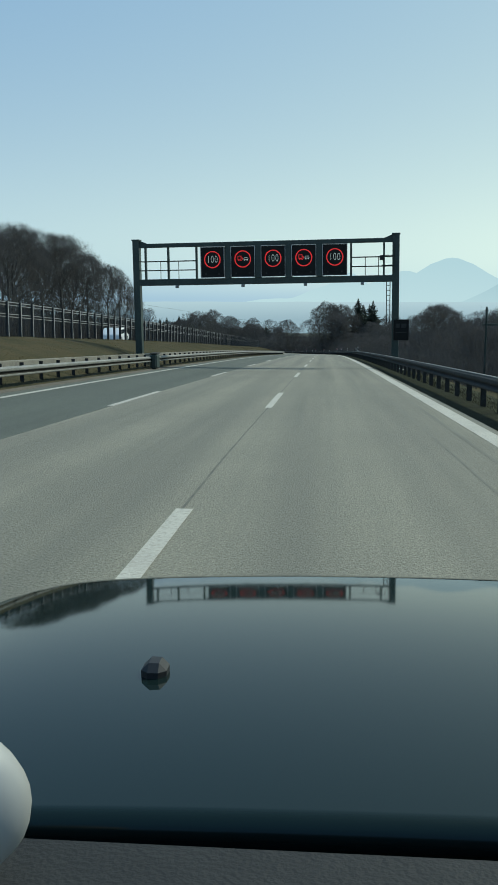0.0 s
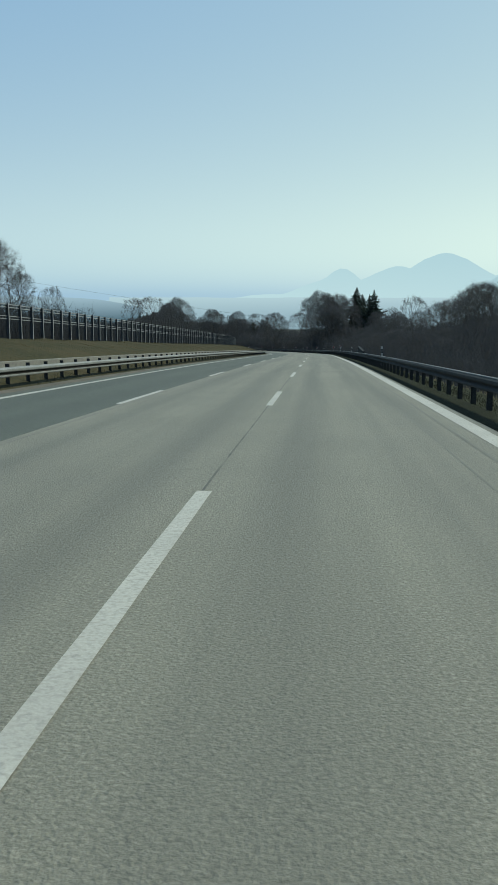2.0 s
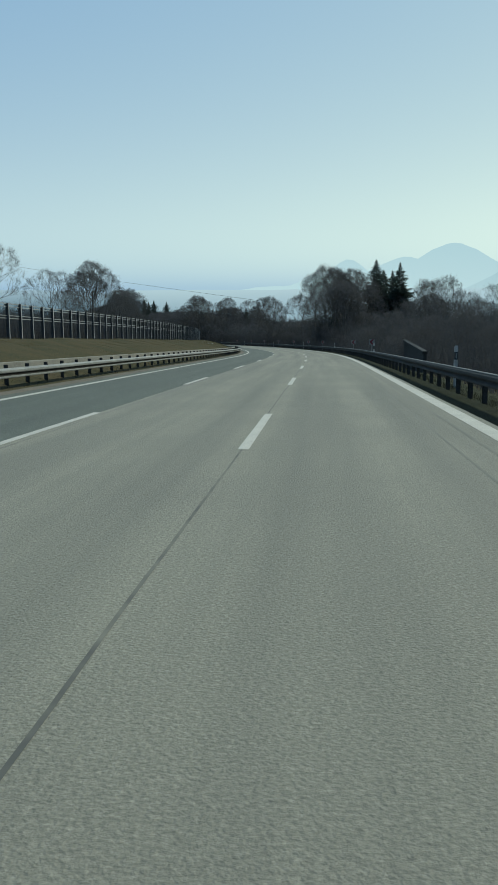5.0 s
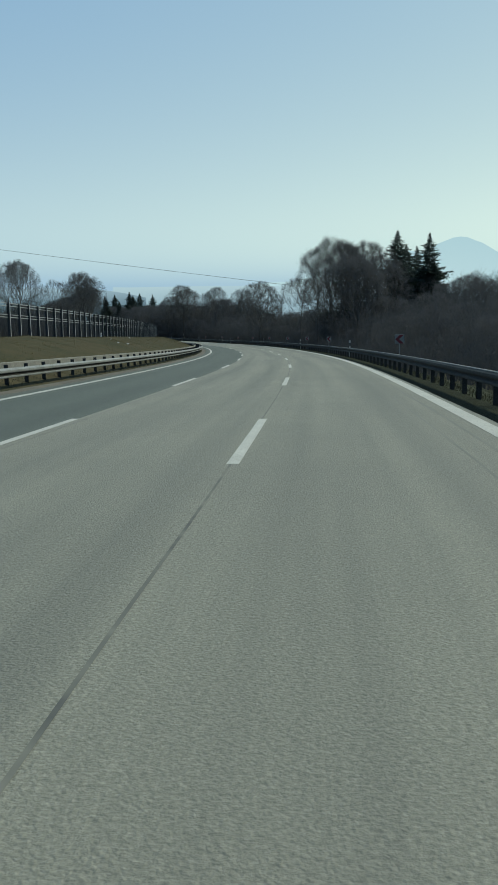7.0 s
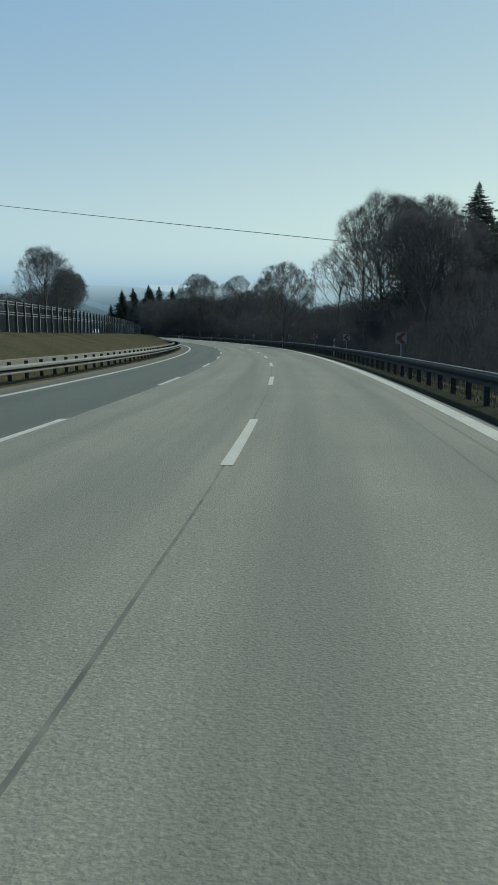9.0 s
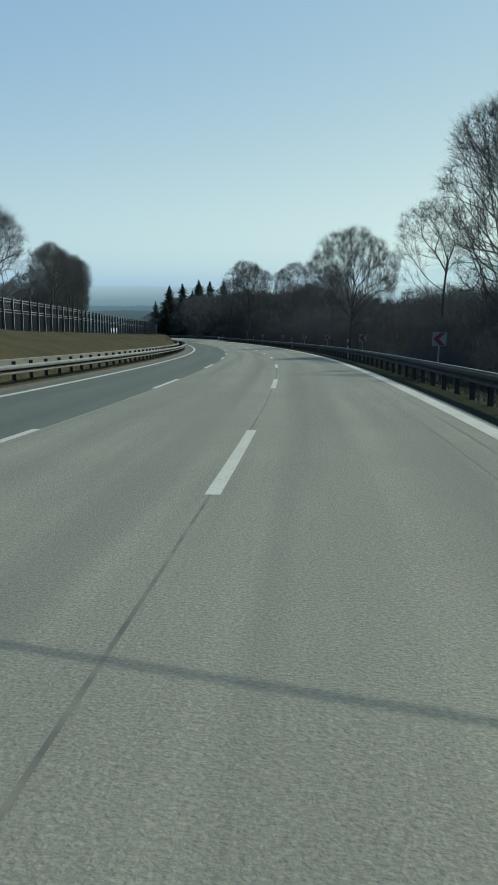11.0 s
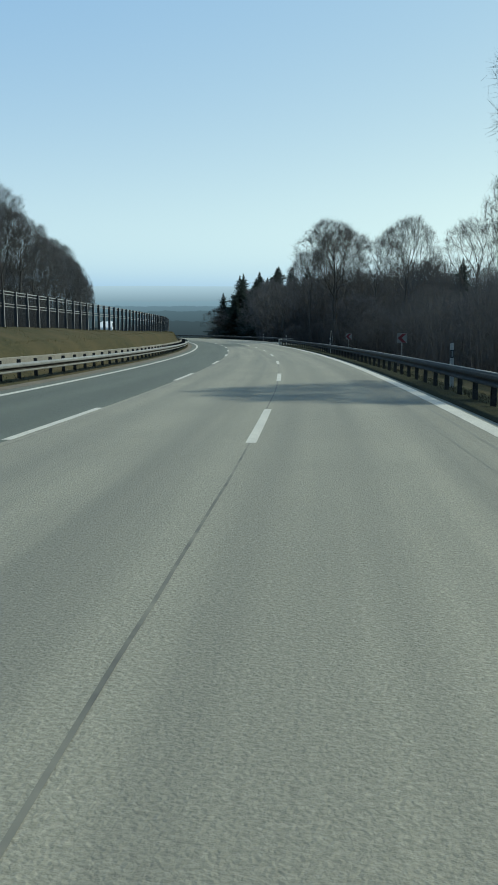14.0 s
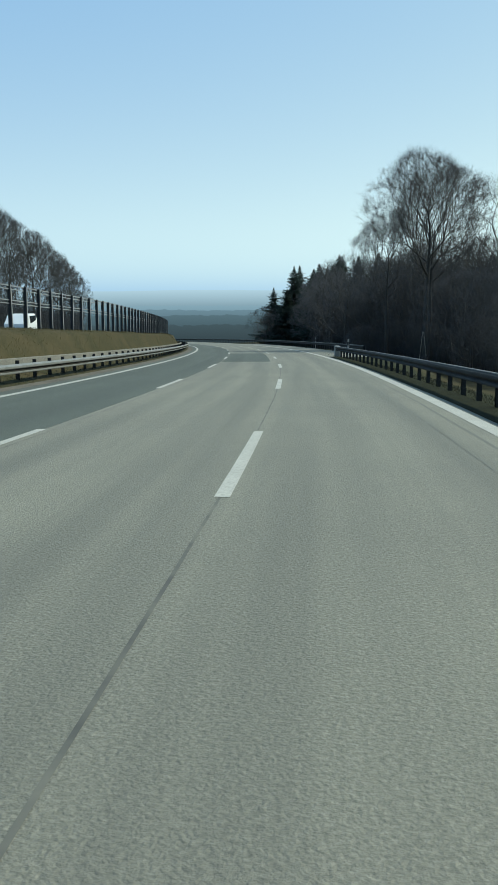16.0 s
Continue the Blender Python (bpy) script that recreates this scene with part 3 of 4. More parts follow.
def gantry():
    """Local x to the right, y along the road, z up from the road."""
    g = thing("sign_gantry", "dark green steel gantry with lit speed limit signs over the motorway", "gantry", "", road_frame(56.3, 0) @ pose(0, 0, 0, 0, -0.9, -5))
    left, right = -10.1, 5.3
    for x, z0 in ((left, 0.55), (right, -0.15)):
        post = part("post", boxes((x - 0.2, -0.22, z0, x + 0.2, 0.22, 7.63), (x - 0.24, -0.26, 7.58, x + 0.24, 0.26, 7.66), (x - 0.32, -0.34, z0, x + 0.32, 0.34, z0 + 0.05), bevel=0.012), GREEN_STEEL, g)
        part("footing", boxes((x - 0.55, -0.55, z0 - 0.75, x + 0.55, 0.55, z0), bevel=0.04), CONCRETE, post, "grey concrete footing")
    part("lower_beam", boxes((left + 0.2, -0.2, 4.92, right - 0.2, 0.2, 5.30), bevel=0.015), GREEN_STEEL, g)
    part("upper_beam", boxes((left + 0.2, -0.14, 7.16, right - 0.2, 0.14, 7.40), bevel=0.012), GREEN_STEEL, g)
    for x, w in ((left + 0.32, 1), (right - 0.32, -1)):
        bm = bmesh.new()
        vs = [bm.verts.new((x + w * a, y, z)) for y in (-0.12, 0.12) for a, z in ((-0.14, 7.40), (0.35, 7.40), (-0.14, 7.60))]
        for f in ((0, 1, 2), (3, 5, 4), (0, 3, 4, 1), (1, 4, 5, 2), (2, 5, 3, 0)):
            bm.faces.new([vs[i] for i in f])
        part("corner_plate", bm, GREEN_STEEL, g)
    posts = [-9.55, -8.15, -6.42, -4.48, -2.68, -0.88, 0.92, 2.74, 4.62]
    for x in posts:
        half = 0.19 if -4.6 < x < 1.0 else 0.055
        part("upright", boxes((x - half, -0.24 if half > 0.1 else -0.1, 5.30, x + half, 0.1, 7.16), bevel=0.008), GREEN_STEEL, g)
    for x0, x1 in ((left + 0.2, -6.42), (2.74, right - 0.2)):
        for z in (5.82, 6.35):
            part("handrail", rod(rod(bmesh.new(), (x0, 0.3, z), (x1, 0.3, z), 0.022), (x0, -0.25, z), (x1, -0.25, z), 0.022), ZINC_DARK, g)
        for x in ((x0 * 0.66 + x1 * 0.34), (x0 * 0.34 + x1 * 0.66)):
            part("stanchion", rod(bmesh.new(), (x, 0.3, 5.3), (x, 0.3, 6.36), 0.02), ZINC_DARK, g)
    part("catwalk", boxes((left + 0.2, 0.2, 5.02, right - 0.2, 0.62, 5.07)), ZINC_DARK, g)
    digits = [("1", -0.26), ("0", 0.02), ("0", 0.30)]
    glyphs = {c: text_mesh(c, 0.50, LED_WHITE, -0.01) for c in "10"}
    ring = ring_mesh(0.435, 0.495, 0.01, LED_RED)
    upright = Matrix.Rotation(radians(90), 4, "X")
    for i, x in enumerate((-5.40, -3.58, -1.78, 0.02, 1.82)):
        s = part("display", boxes((x - 0.69, -0.30, 5.36, x + 0.69, 0.16, 7.10), bevel=0.02), SIGN_BLACK, g, "black variable message sign")
        t, d0, f = 0.028, -0.315, -0.33
        part("bezel", boxes((x - 0.72, f, 5.33, x - 0.72 + t, d0 + 0.03, 7.13), (x + 0.72 - t, f, 5.33, x + 0.72, d0 + 0.03, 7.13), (x - 0.72 + t, f, 5.33, x + 0.72 - t, d0 + 0.03, 5.33 + t), (x - 0.72 + t, f, 7.13 - t, x + 0.72 - t, d0 + 0.03, 7.13)), SIGN_EDGE, s, "pale metal rim")
        cz = 6.38
        r = part("ring", ring, LED_RED, s, "lit red ring")
        r.matrix_basis = Matrix.Translation((x, -0.302, cz)) @ upright
        if i % 2 == 0:
            for c, dx in digits:
                n = part("digit", glyphs[c], LED_WHITE, s, "lit white digit")
                n.matrix_basis = Matrix.Translation((x + dx * 0.82 - 0.02, -0.304, cz)) @ upright @ Matrix.Diagonal((0.8, 1.22, 1, 1))
        else:
            y0, y1 = -0.312, -0.302
            part("lorry_symbol", boxes((x - 0.30, y0, cz - 0.06, x - 0.10, y1, cz - 0.03), (x - 0.30, y0, cz + 0.15, x - 0.08, y1, cz + 0.18), (x - 0.30, y0, cz - 0.03, x - 0.27, y1, cz + 0.15), (x - 0.11, y0, cz - 0.03, x - 0.08, y1, cz + 0.15), (x - 0.08, y0, cz + 0.05, x - 0.01, y1, cz + 0.08), (x - 0.04, y0, cz - 0.06, x - 0.01, y1, cz + 0.05), (x - 0.26, y0, cz - 0.11, x - 0.20, y1, cz - 0.06), (x - 0.13, y0, cz - 0.11, x - 0.07, y1, cz - 0.06)), LED_RED, s, "lit red lorry symbol")
            part("car_symbol", boxes((x + 0.06, y0, cz - 0.05, x + 0.32, y1, cz - 0.02), (x + 0.06, y0, cz - 0.02, x + 0.09, y1, cz + 0.05), (x + 0.29, y0, cz - 0.02, x + 0.32, y1, cz + 0.05), (x + 0.10, y0, cz + 0.07, x + 0.28, y1, cz + 0.10), (x + 0.09, y0, cz - 0.10, x + 0.14, y1, cz - 0.05), (x + 0.24, y0, cz - 0.10, x + 0.29, y1, cz - 0.05)), LED_WHITE, s, "lit white car symbol")
        for k in (-0.4, 0.4):
            part("lamp_dot", boxes((x + k - 0.05, -0.305, 5.50, x + k + 0.05, -0.296, 5.60)), ZINC_DARK, s)
    # sensors under the lower beam, a camera box and a ladder
    for x in (-7.6, -3.6, 0.1, 3.4):
        part("sensor", boxes((x - 0.09, -0.3, 4.76, x + 0.09, -0.06, 4.92), bevel=0.015), GREY_METAL, g)
    part("camera_box", boxes((4.38, -0.3, 6.15, 4.66, -0.02, 6.42), bevel=0.02), BLACK_PLASTIC, g)
    part("cage_rail", rod(rod(rod(bmesh.new(), (4.5, -0.4, 5.85), (5.2, -0.4, 5.85), 0.025), (4.5, -0.4, 6.4), (5.2, -0.4, 6.4), 0.025), (5.2, -0.4, 5.4), (5.2, -0.4, 7.0), 0.025), ZINC_DARK, g)
    bm = bmesh.new()
    for x in (4.78, 4.98):
        rod(bm, (x, 0.1, 2.6), (x, 0.1, 5.1), 0.025)
    for k in range(9):
        rod(bm, (4.78, 0.1, 2.75 + 0.28 * k), (4.98, 0.1, 2.75 + 0.28 * k), 0.014, sides=6)
    part("ladder", bm, ZINC_DARK, g)
    return g


gantry()

# control cabinet sign on the gantry's roadside post
cab = thing("roadside_sign", "dark box sign with unreadable pale marks on the gantry post", "sign", "", road_frame(55.6, 5.45, 1.62))
panel = part("panel", boxes((-0.32, -0.1, 0, 0.55, 0.1, 1.2), bevel=0.02), SIGN_BLACK, cab)
for x, z, w in ((-0.2, 0.72, 0.22), (0.12, 0.72, 0.28), (-0.2, 0.42, 0.62)):
    part("bar", boxes((x, -0.108, z, x + w, -0.098, z + (0.24 if z > 0.5 else 0.06))), ZINC_DARK, panel)
part("bracket", boxes((-0.1, 0.1, 0.3, 0.1, 0.45, 0.42), (-0.1, 0.1, 0.85, 0.1, 0.45, 0.97)), GREEN_STEEL, cab)


# ---- chevron signs, delineators ----
def chevron_sign():
    c = thing("chevron_sign", "red and white chevron bend sign on a grey post", "road sign", "chevrons round the bend")
    plate = part("plate", boxes((-0.23, -0.012, 1.17, 0.23, 0.012, 1.63), bevel=0.004), CHEVRON_WHITE, c, "white square plate")
    bm = bmesh.new()
    for sgn in (1, -1):
        pts = [(-0.21, 0), (0.02, 0.215 * sgn), (0.21, 0.215 * sgn), (-0.02, 0)]
        lo = [bm.verts.new((x, -0.018, 1.40 + z)) for x, z in pts]
        hi = [bm.verts.new((x, -0.0125, 1.40 + z)) for x, z in pts]
        bm.faces.new(lo)
        bm.faces.new(hi)
        for k in range(4):
            bm.faces.new((lo[k], lo[(k + 1) % 4], hi[(k + 1) % 4], hi[k]))
    part("arrow", bm, CHEVRON_RED, plate, "red chevron pointing to the inside of the bend")
    part("post", rod(bmesh.new(), (0, 0.04, -1.2), (0, 0.04, 1.62), 0.03), GREY_METAL, c)
    part("clamp", boxes((-0.06, 0.01, 1.22, 0.06, 0.08, 1.26), (-0.06, 0.01, 1.52, 0.06, 0.08, 1.56)), GREY_METAL, c)
    return c


first = chevron_sign()
for i, s in enumerate((210.5, 236, 282.5, 307, 332, 358.8, 383.3, 406, 431, 458)):
    m = road_frame(s, 5.35 if s < 250 else 5.2 + 0.0045 * (s - 283)) @ pose(0, 0, 0, 0, random.uniform(-1.5, 1.5), 4 + random.uniform(-5, 5))
    if i == 0:
        first.matrix_world = m
    else:
        copy_thing(first, m)


def delineator():
    d = thing("delineator_post", "white plastic delineator post with a black band", "road marker", "delineators along the verge")
    bm = bmesh.new()
    pts = [(-0.06, 0.05), (0.06, 0.05), (0.05, -0.03), (0, -0.055), (-0.05, -0.03)]
    for z0, z1, cut in ((-0.6, 1.24, 0.0),):
        lo = [bm.verts.new((x, y, z0)) for x, y in pts]
        hi = [bm.verts.new((x, y, z1 + 0.06 * (y < 0))) for x, y in pts]
        bm.faces.new(lo[::-1])
        bm.faces.new(hi)
        for k in range(5):
            bm.faces.new((lo[k], lo[(k + 1) % 5], hi[(k + 1) % 5], hi[k]))
    body = part("body", bm, WHITE_PLASTIC, d)
    bm = bmesh.new()
    lo = [bm.verts.new((x * 1.06, y * 1.06, 0.86)) for x, y in pts]
    hi = [bm.verts.new((x * 1.06, y * 1.06, 1.10)) for x, y in pts]
    for k in range(5):
        bm.faces.new((lo[k], lo[(k + 1) % 5], hi[(k + 1) % 5], hi[k]))
    part("band", bm, BLACK_PLASTIC, body, "black band")
    part("reflector", boxes((-0.022, -0.066, 0.9, 0.022, -0.052, 1.06)), CHEVRON_WHITE, body, "pale reflector")
    return d


first = delineator()
for i, s in enumerate((114.5, 164.7, 206.5, 264.7, 314.7, 364.7, 414.7, 464.7, 511, 560)):
    m = road_frame(s, 5.25 if s < 513 else 7.95) @ pose(0, 0, 0, random.uniform(-2, 2), random.uniform(-2, 2), 0)
    if i == 0:
        first.matrix_world = m
    else:
        copy_thing(first, m)


# ---- small things by the road ----
bridge = thing("bridge_parapet", "dark weathered parapet of a small underpass beside the verge", "parapet", "", road_frame(204.5, 8.9, -0.55))
part("coping", boxes((-0.2, 0, 1.08, 0.2, 15, 1.26), bevel=0.03), ZINC_DARK, bridge)
part("wall", boxes((-0.12, 0, -1.2, 0.12, 15, 1.08)), ZINC_DARK, bridge)
lump = thing("rail_cabinet", "dark rounded detector cabinet on the central guardrail", "cabinet", "", road_frame(50, -7.72, 0))
part("housing", boxes((-0.26, -0.45, 0.02, 0.1, 0.45, 0.82), bevel=0.09), GREEN_STEEL, lump)
part("lid", boxes((-0.28, -0.47, 0.8, 0.12, 0.47, 0.86), bevel=0.02), ZINC_DARK, lump)
steps = thing("bank_drain", "dark concrete drain channel down the grass bank", "drain", "", road_frame(60.5, -12.6, 1.02) @ pose(0, 0, 0, 0, 13.5, -24))
part("channel", boxes((-2.2, -0.35, -0.1, 2.2, -0.22, 0.14), (-2.2, 0.22, -0.1, 2.2, 0.35, 0.14), (-2.2, -0.22, -0.1, 2.2, 0.22, 0.0)), NEAR_BLACK, steps)


sign_pole = thing("signpost", "dark steel signpost with a small crossarm beyond the verge", "signpost", "", road_frame(65, 12, ground_h(65, 12)))
part("pole", rod(bmesh.new(), (0, 0, -0.4), (0, 0, 5.6), 0.075), GREEN_STEEL, sign_pole)
part("crossarm", boxes((-0.25, -0.05, 4.35, 0.9, 0.05, 4.5), bevel=0.01), GREEN_STEEL, sign_pole)


def scrap(s, l, size):
    """A crumpled scrap of paper on the bank."""
    p = thing("litter", "crumpled white scrap of litter on the grass bank", "litter", "litter on the bank", road_frame(s, l, ground_h(s, l) + 0.01) @ pose(0, 0, 0, 0, 0, random.uniform(0, 180)))
    bm = bmesh.new()
    bmesh.ops.create_icosphere(bm, subdivisions=2, radius=size)
    for v in bm.verts:
        v.co *= 0.7 + 0.6 * random.random()
        v.co.z = v.co.z * 0.45 + size * 0.3
    part("paper", bm, WHITE_PLASTIC, p)


for s, l, size in ((259, -13.0, 0.07), (256, -12.0, 0.09), (258, -11.6, 0.1), (272, -13.4, 0.09), (241, -9.8, 0.07)):
    scrap(s, l, size)


def white_car(length, height, van, s, label):
    c = thing("van" if van else "car", label, "van" if van else "car", "", road_frame(s, -19.2, 1.5 + bank_lift(s)))
    w, y = 0.9, length / 2
    bm = bmesh.new()
    low, mid = 0.28, 0.85 if not van else 1.15
    outline = [(-y, low), (y, low), (y, mid * 0.9), (y * 0.62, mid), (y * 0.34, height), (-y * (0.6 if not van else 0.97), height), (-y * 0.97, mid)]
    left = [bm.verts.new((-w * (0.86 if z == height else 1), a0, z)) for a0, z in outline]
    right = [bm.verts.new((w * (0.86 if z == height else 1), a0, z)) for a0, z in outline]
    bm.faces.new(left)
    bm.faces.new(right[::-1])
    for k in range(len(outline)):
        q = (k + 1) % len(outline)
        bm.faces.new((left[q], left[k], right[k], right[q]))
    bmesh.ops.bevel(bm, geom=list(bm.edges), offset=0.05, segments=2, affect="EDGES")
    part("body", bm, CAR_WHITE, c)
    glass_top, glass_low = height - 0.14, mid + 0.04
    for sx in (-1, 1):
        part("window", boxes((sx * w * 0.885, -y * 0.5, glass_low, sx * w * 0.955, y * 0.32, glass_top), bevel=0.02), CAR_GLASS, c)
        part("headlight", boxes((sx * 0.5 - 0.16, y - 0.06, 0.62, sx * 0.5 + 0.16, y + 0.01, 0.76), bevel=0.02), SIGN_EDGE, c)
        for a0 in (-y * 0.6, y * 0.62):
            wh = part("wheel", rod(bmesh.new(), (sx * 0.72, a0, 0.32), (sx * 0.93, a0, 0.32), 0.32, sides=20), RUBBER, c)
            part("rim", rod(bmesh.new(), (sx * 0.925, a0, 0.32), (sx * 0.94, a0, 0.32), 0.2, sides=16), GREY_METAL, wh)


white_car(4.4, 1.46, False, 90, "white saloon car on the opposite carriageway")
white_car(4.5, 1.6, False, 516, "white estate car on the opposite carriageway")


# ---- trees ----
class Wood:
    """Gathers tapered limbs into one mesh."""

    def __init__(self):
        self.v, self.f, self.m = [], [], []

    def limb(self, pts, radii, sides, mat=0):
        base = len(self.v)
        for k, (p, r) in enumerate(zip(pts, radii)):
            d = (pts[min(k + 1, len(pts) - 1)] - pts[max(k - 1, 0)]).normalized()
            u = d.orthogonal().normalized()
            w = d.cross(u)
            for j in range(sides):
                a0 = 2 * math.pi * j / sides
                self.v.append(p + (u * math.cos(a0) + w * math.sin(a0)) * r)
        for k in range(len(pts) - 1):
            for j in range(sides):
                a0, b0 = base + k * sides + j, base + k * sides + (j + 1) % sides
                self.f.append((a0, b0, b0 + sides, a0 + sides))
                self.m.append(mat)

    def sliver(self, p, q, w, mat=1):
        d = (q - p)
        side = d.cross(Vector((rnd.uniform(-1, 1), rnd.uniform(-1, 1), rnd.uniform(-1, 1)))).normalized() * w
        n = len(self.v)
        self.v += [p - side, p + side, q]
        self.f.append((n, n + 1, n + 2))
        self.m.append(mat)

    def mesh(self, name, mats):
        me = mesh_of(name, self.v, self.f, mats, True)
        me.polygons.foreach_set("material_index", self.m)
        return me


rnd = random.Random(5)


def rand_dir():
    while True:
        v = Vector((rnd.uniform(-1, 1), rnd.uniform(-1, 1), rnd.uniform(-1, 1)))
        if 0.05 < v.length < 1:
            return v.normalized()


def path_from(p, d, length, n, wob, lift):
    pts = [p.copy()]
    d = d.normalized()
    for _ in range(n):
        d = (d + rand_dir() * wob + Vector((0, 0, lift))).normalized()
        pts.append(pts[-1] + d * (length / n))
    return pts


def bare_tree(height, crown_from, reach, limbs, levels, twigs, trunk_r, steep=35.0, trunk_to=0.62):
    """Trunk and crown meshes of a leafless tree. Limbs leave the trunk from crown_from of its height up and fork again and
    again until they end on the outline of an uneven dome that reaches out by reach of the height; the last forks carry fine twigs."""
    trunk, crown = Wood(), Wood()
    n = 9
    top = height * trunk_to
    pts = path_from(Vector((0, 0, -0.6)), Vector((0, 0, 1)), top, n, 0.05, 0.12)
    trunk.limb(pts, [trunk_r * (1.3 if k == 0 else 1) * (1 - 0.72 * (k / n) ** 1.2) for k in range(n + 1)], 8)
    z0 = crown_from * height
    centre = Vector((0, 0, z0 + 0.46 * (height - z0)))
    rx, up, down = reach * height, height - centre.z, 1.15 * (centre.z - z0)
    seed = Vector((height * 3.1, limbs * 1.7, levels))

    def dome(q):
        """How far out a point of the crown lies, 1 on its uneven outline."""
        d = q - centre
        d = Vector((d.x / rx, d.y / rx, d.z / (up if d.z > 0 else down)))
        u = d.normalized() if d.length > 1e-6 else Vector((0, 0, 1))
        return d.length / (0.93 + 0.16 * noise.noise(u * 1.6 + seed) + 0.12 * noise.noise(u * 4.0 + seed))

    def room(p, d):
        """How far a shoot may run from p along d before it leaves the crown."""
        far, step = 0.0, 0.04 * height
        while far < 0.9 * height and dome(p + d * (far + step)) < 1:
            far += step
        return far

    def tilt(d, angle, turn):
        side = d.orthogonal().normalized()
        return (Matrix.Rotation(turn, 3, d) @ (Matrix.Rotation(angle, 3, side) @ d)).normalized()

    def spray(p, d, count):
        for _ in range(count):
            e = (d + rand_dir() * 0.75 + Vector((0, 0, 0.12))).normalized()
            q = p + e * rnd.uniform(0.03, 0.07) * height
            if dome(q) > 1.1:
                q = p.lerp(q, 0.5)
            crown.sliver(p, q, 0.0045 + 0.00018 * height)
            for _ in range(2):
                a = p.lerp(q, rnd.uniform(0.25, 0.95))
                crown.sliver(a, a + (e + rand_dir() * 0.8).normalized() * rnd.uniform(0.015, 0.035) * height, 0.003 + 0.00013 * height)

    def grow(p, d, level, r):
        left = max(0, levels - level)
        far = room(p, d)
        if far < 0.03 * height:
            spray(p, d, twigs)
            return
        length = min(far, max(0.03 * height, 1.15 * far / (0.55 * left + 0.75) * rnd.uniform(0.75, 1.2)))
        run = path_from(p, d, length, 3 if level < 3 else 2, 0.09, 0.03)
        m = len(run) - 1
        crown.limb(run, [max(0.008, r * (1 - 0.3 * k / m)) for k in range(m + 1)], 5 if level < 2 else 3, 0)
        ahead = (run[-1] - run[-2]).normalized()
        if left <= 2:
            for k in range(1, m + 1):
                spray(run[k], ahead, max(1, twigs // 2))
        if left <= 0:
            spray(run[-1], ahead, twigs)
            return
        turn = rnd.uniform(0, 6.28)
        for k in range(3 if rnd.random() < (0.45 if level < 2 else 0.25) else 2):
            e = tilt(ahead, radians(rnd.uniform(16, 38)), turn + k * 2.6 + rnd.uniform(-0.4, 0.4))
            grow(run[-1], (e + Vector((0, 0, 0.06))).normalized(), level + 1, r * rnd.uniform(0.55, 0.72))
        if level < levels - 1 and rnd.random() < 0.7:
            grow(run[m // 2 + 1 if m > 2 else 1], tilt(ahead, radians(rnd.uniform(35, 60)), rnd.uniform(0, 6.28)), level + 2, r * 0.42)

    for i in range(limbs):
        u = (i + 0.5) / limbs
        z = max(0.6, z0 * 0.8) + (top - 0.8 - z0 * 0.8) * u ** 0.8
        k = min(n - 0.01, (z + 0.6) / top * n)
        start = pts[int(k)].lerp(pts[int(k) + 1], k - int(k))
        rise = radians(steep - 12 + (84 - steep) * u ** 1.3 + rnd.uniform(-6, 6))
        a0 = i * 2.39996 + rnd.uniform(-0.35, 0.35)
        d = Vector((math.cos(a0) * math.cos(rise), math.sin(a0) * math.cos(rise), math.sin(rise)))
        grow(start, d, 0 if u > 0.25 else 1, trunk_r * (0.42 - 0.12 * u) * rnd.uniform(0.75, 1.1))
    high = float(np.percentile([v.z for v in crown.v], 99.8))
    for w in (trunk, crown):
        w.v = [Vector((v.x, v.y, v.z * height / high)) for v in w.v]
    return trunk.mesh("trunk", [BARK, TWIG]), crown.mesh("crown", [BARK, TWIG])


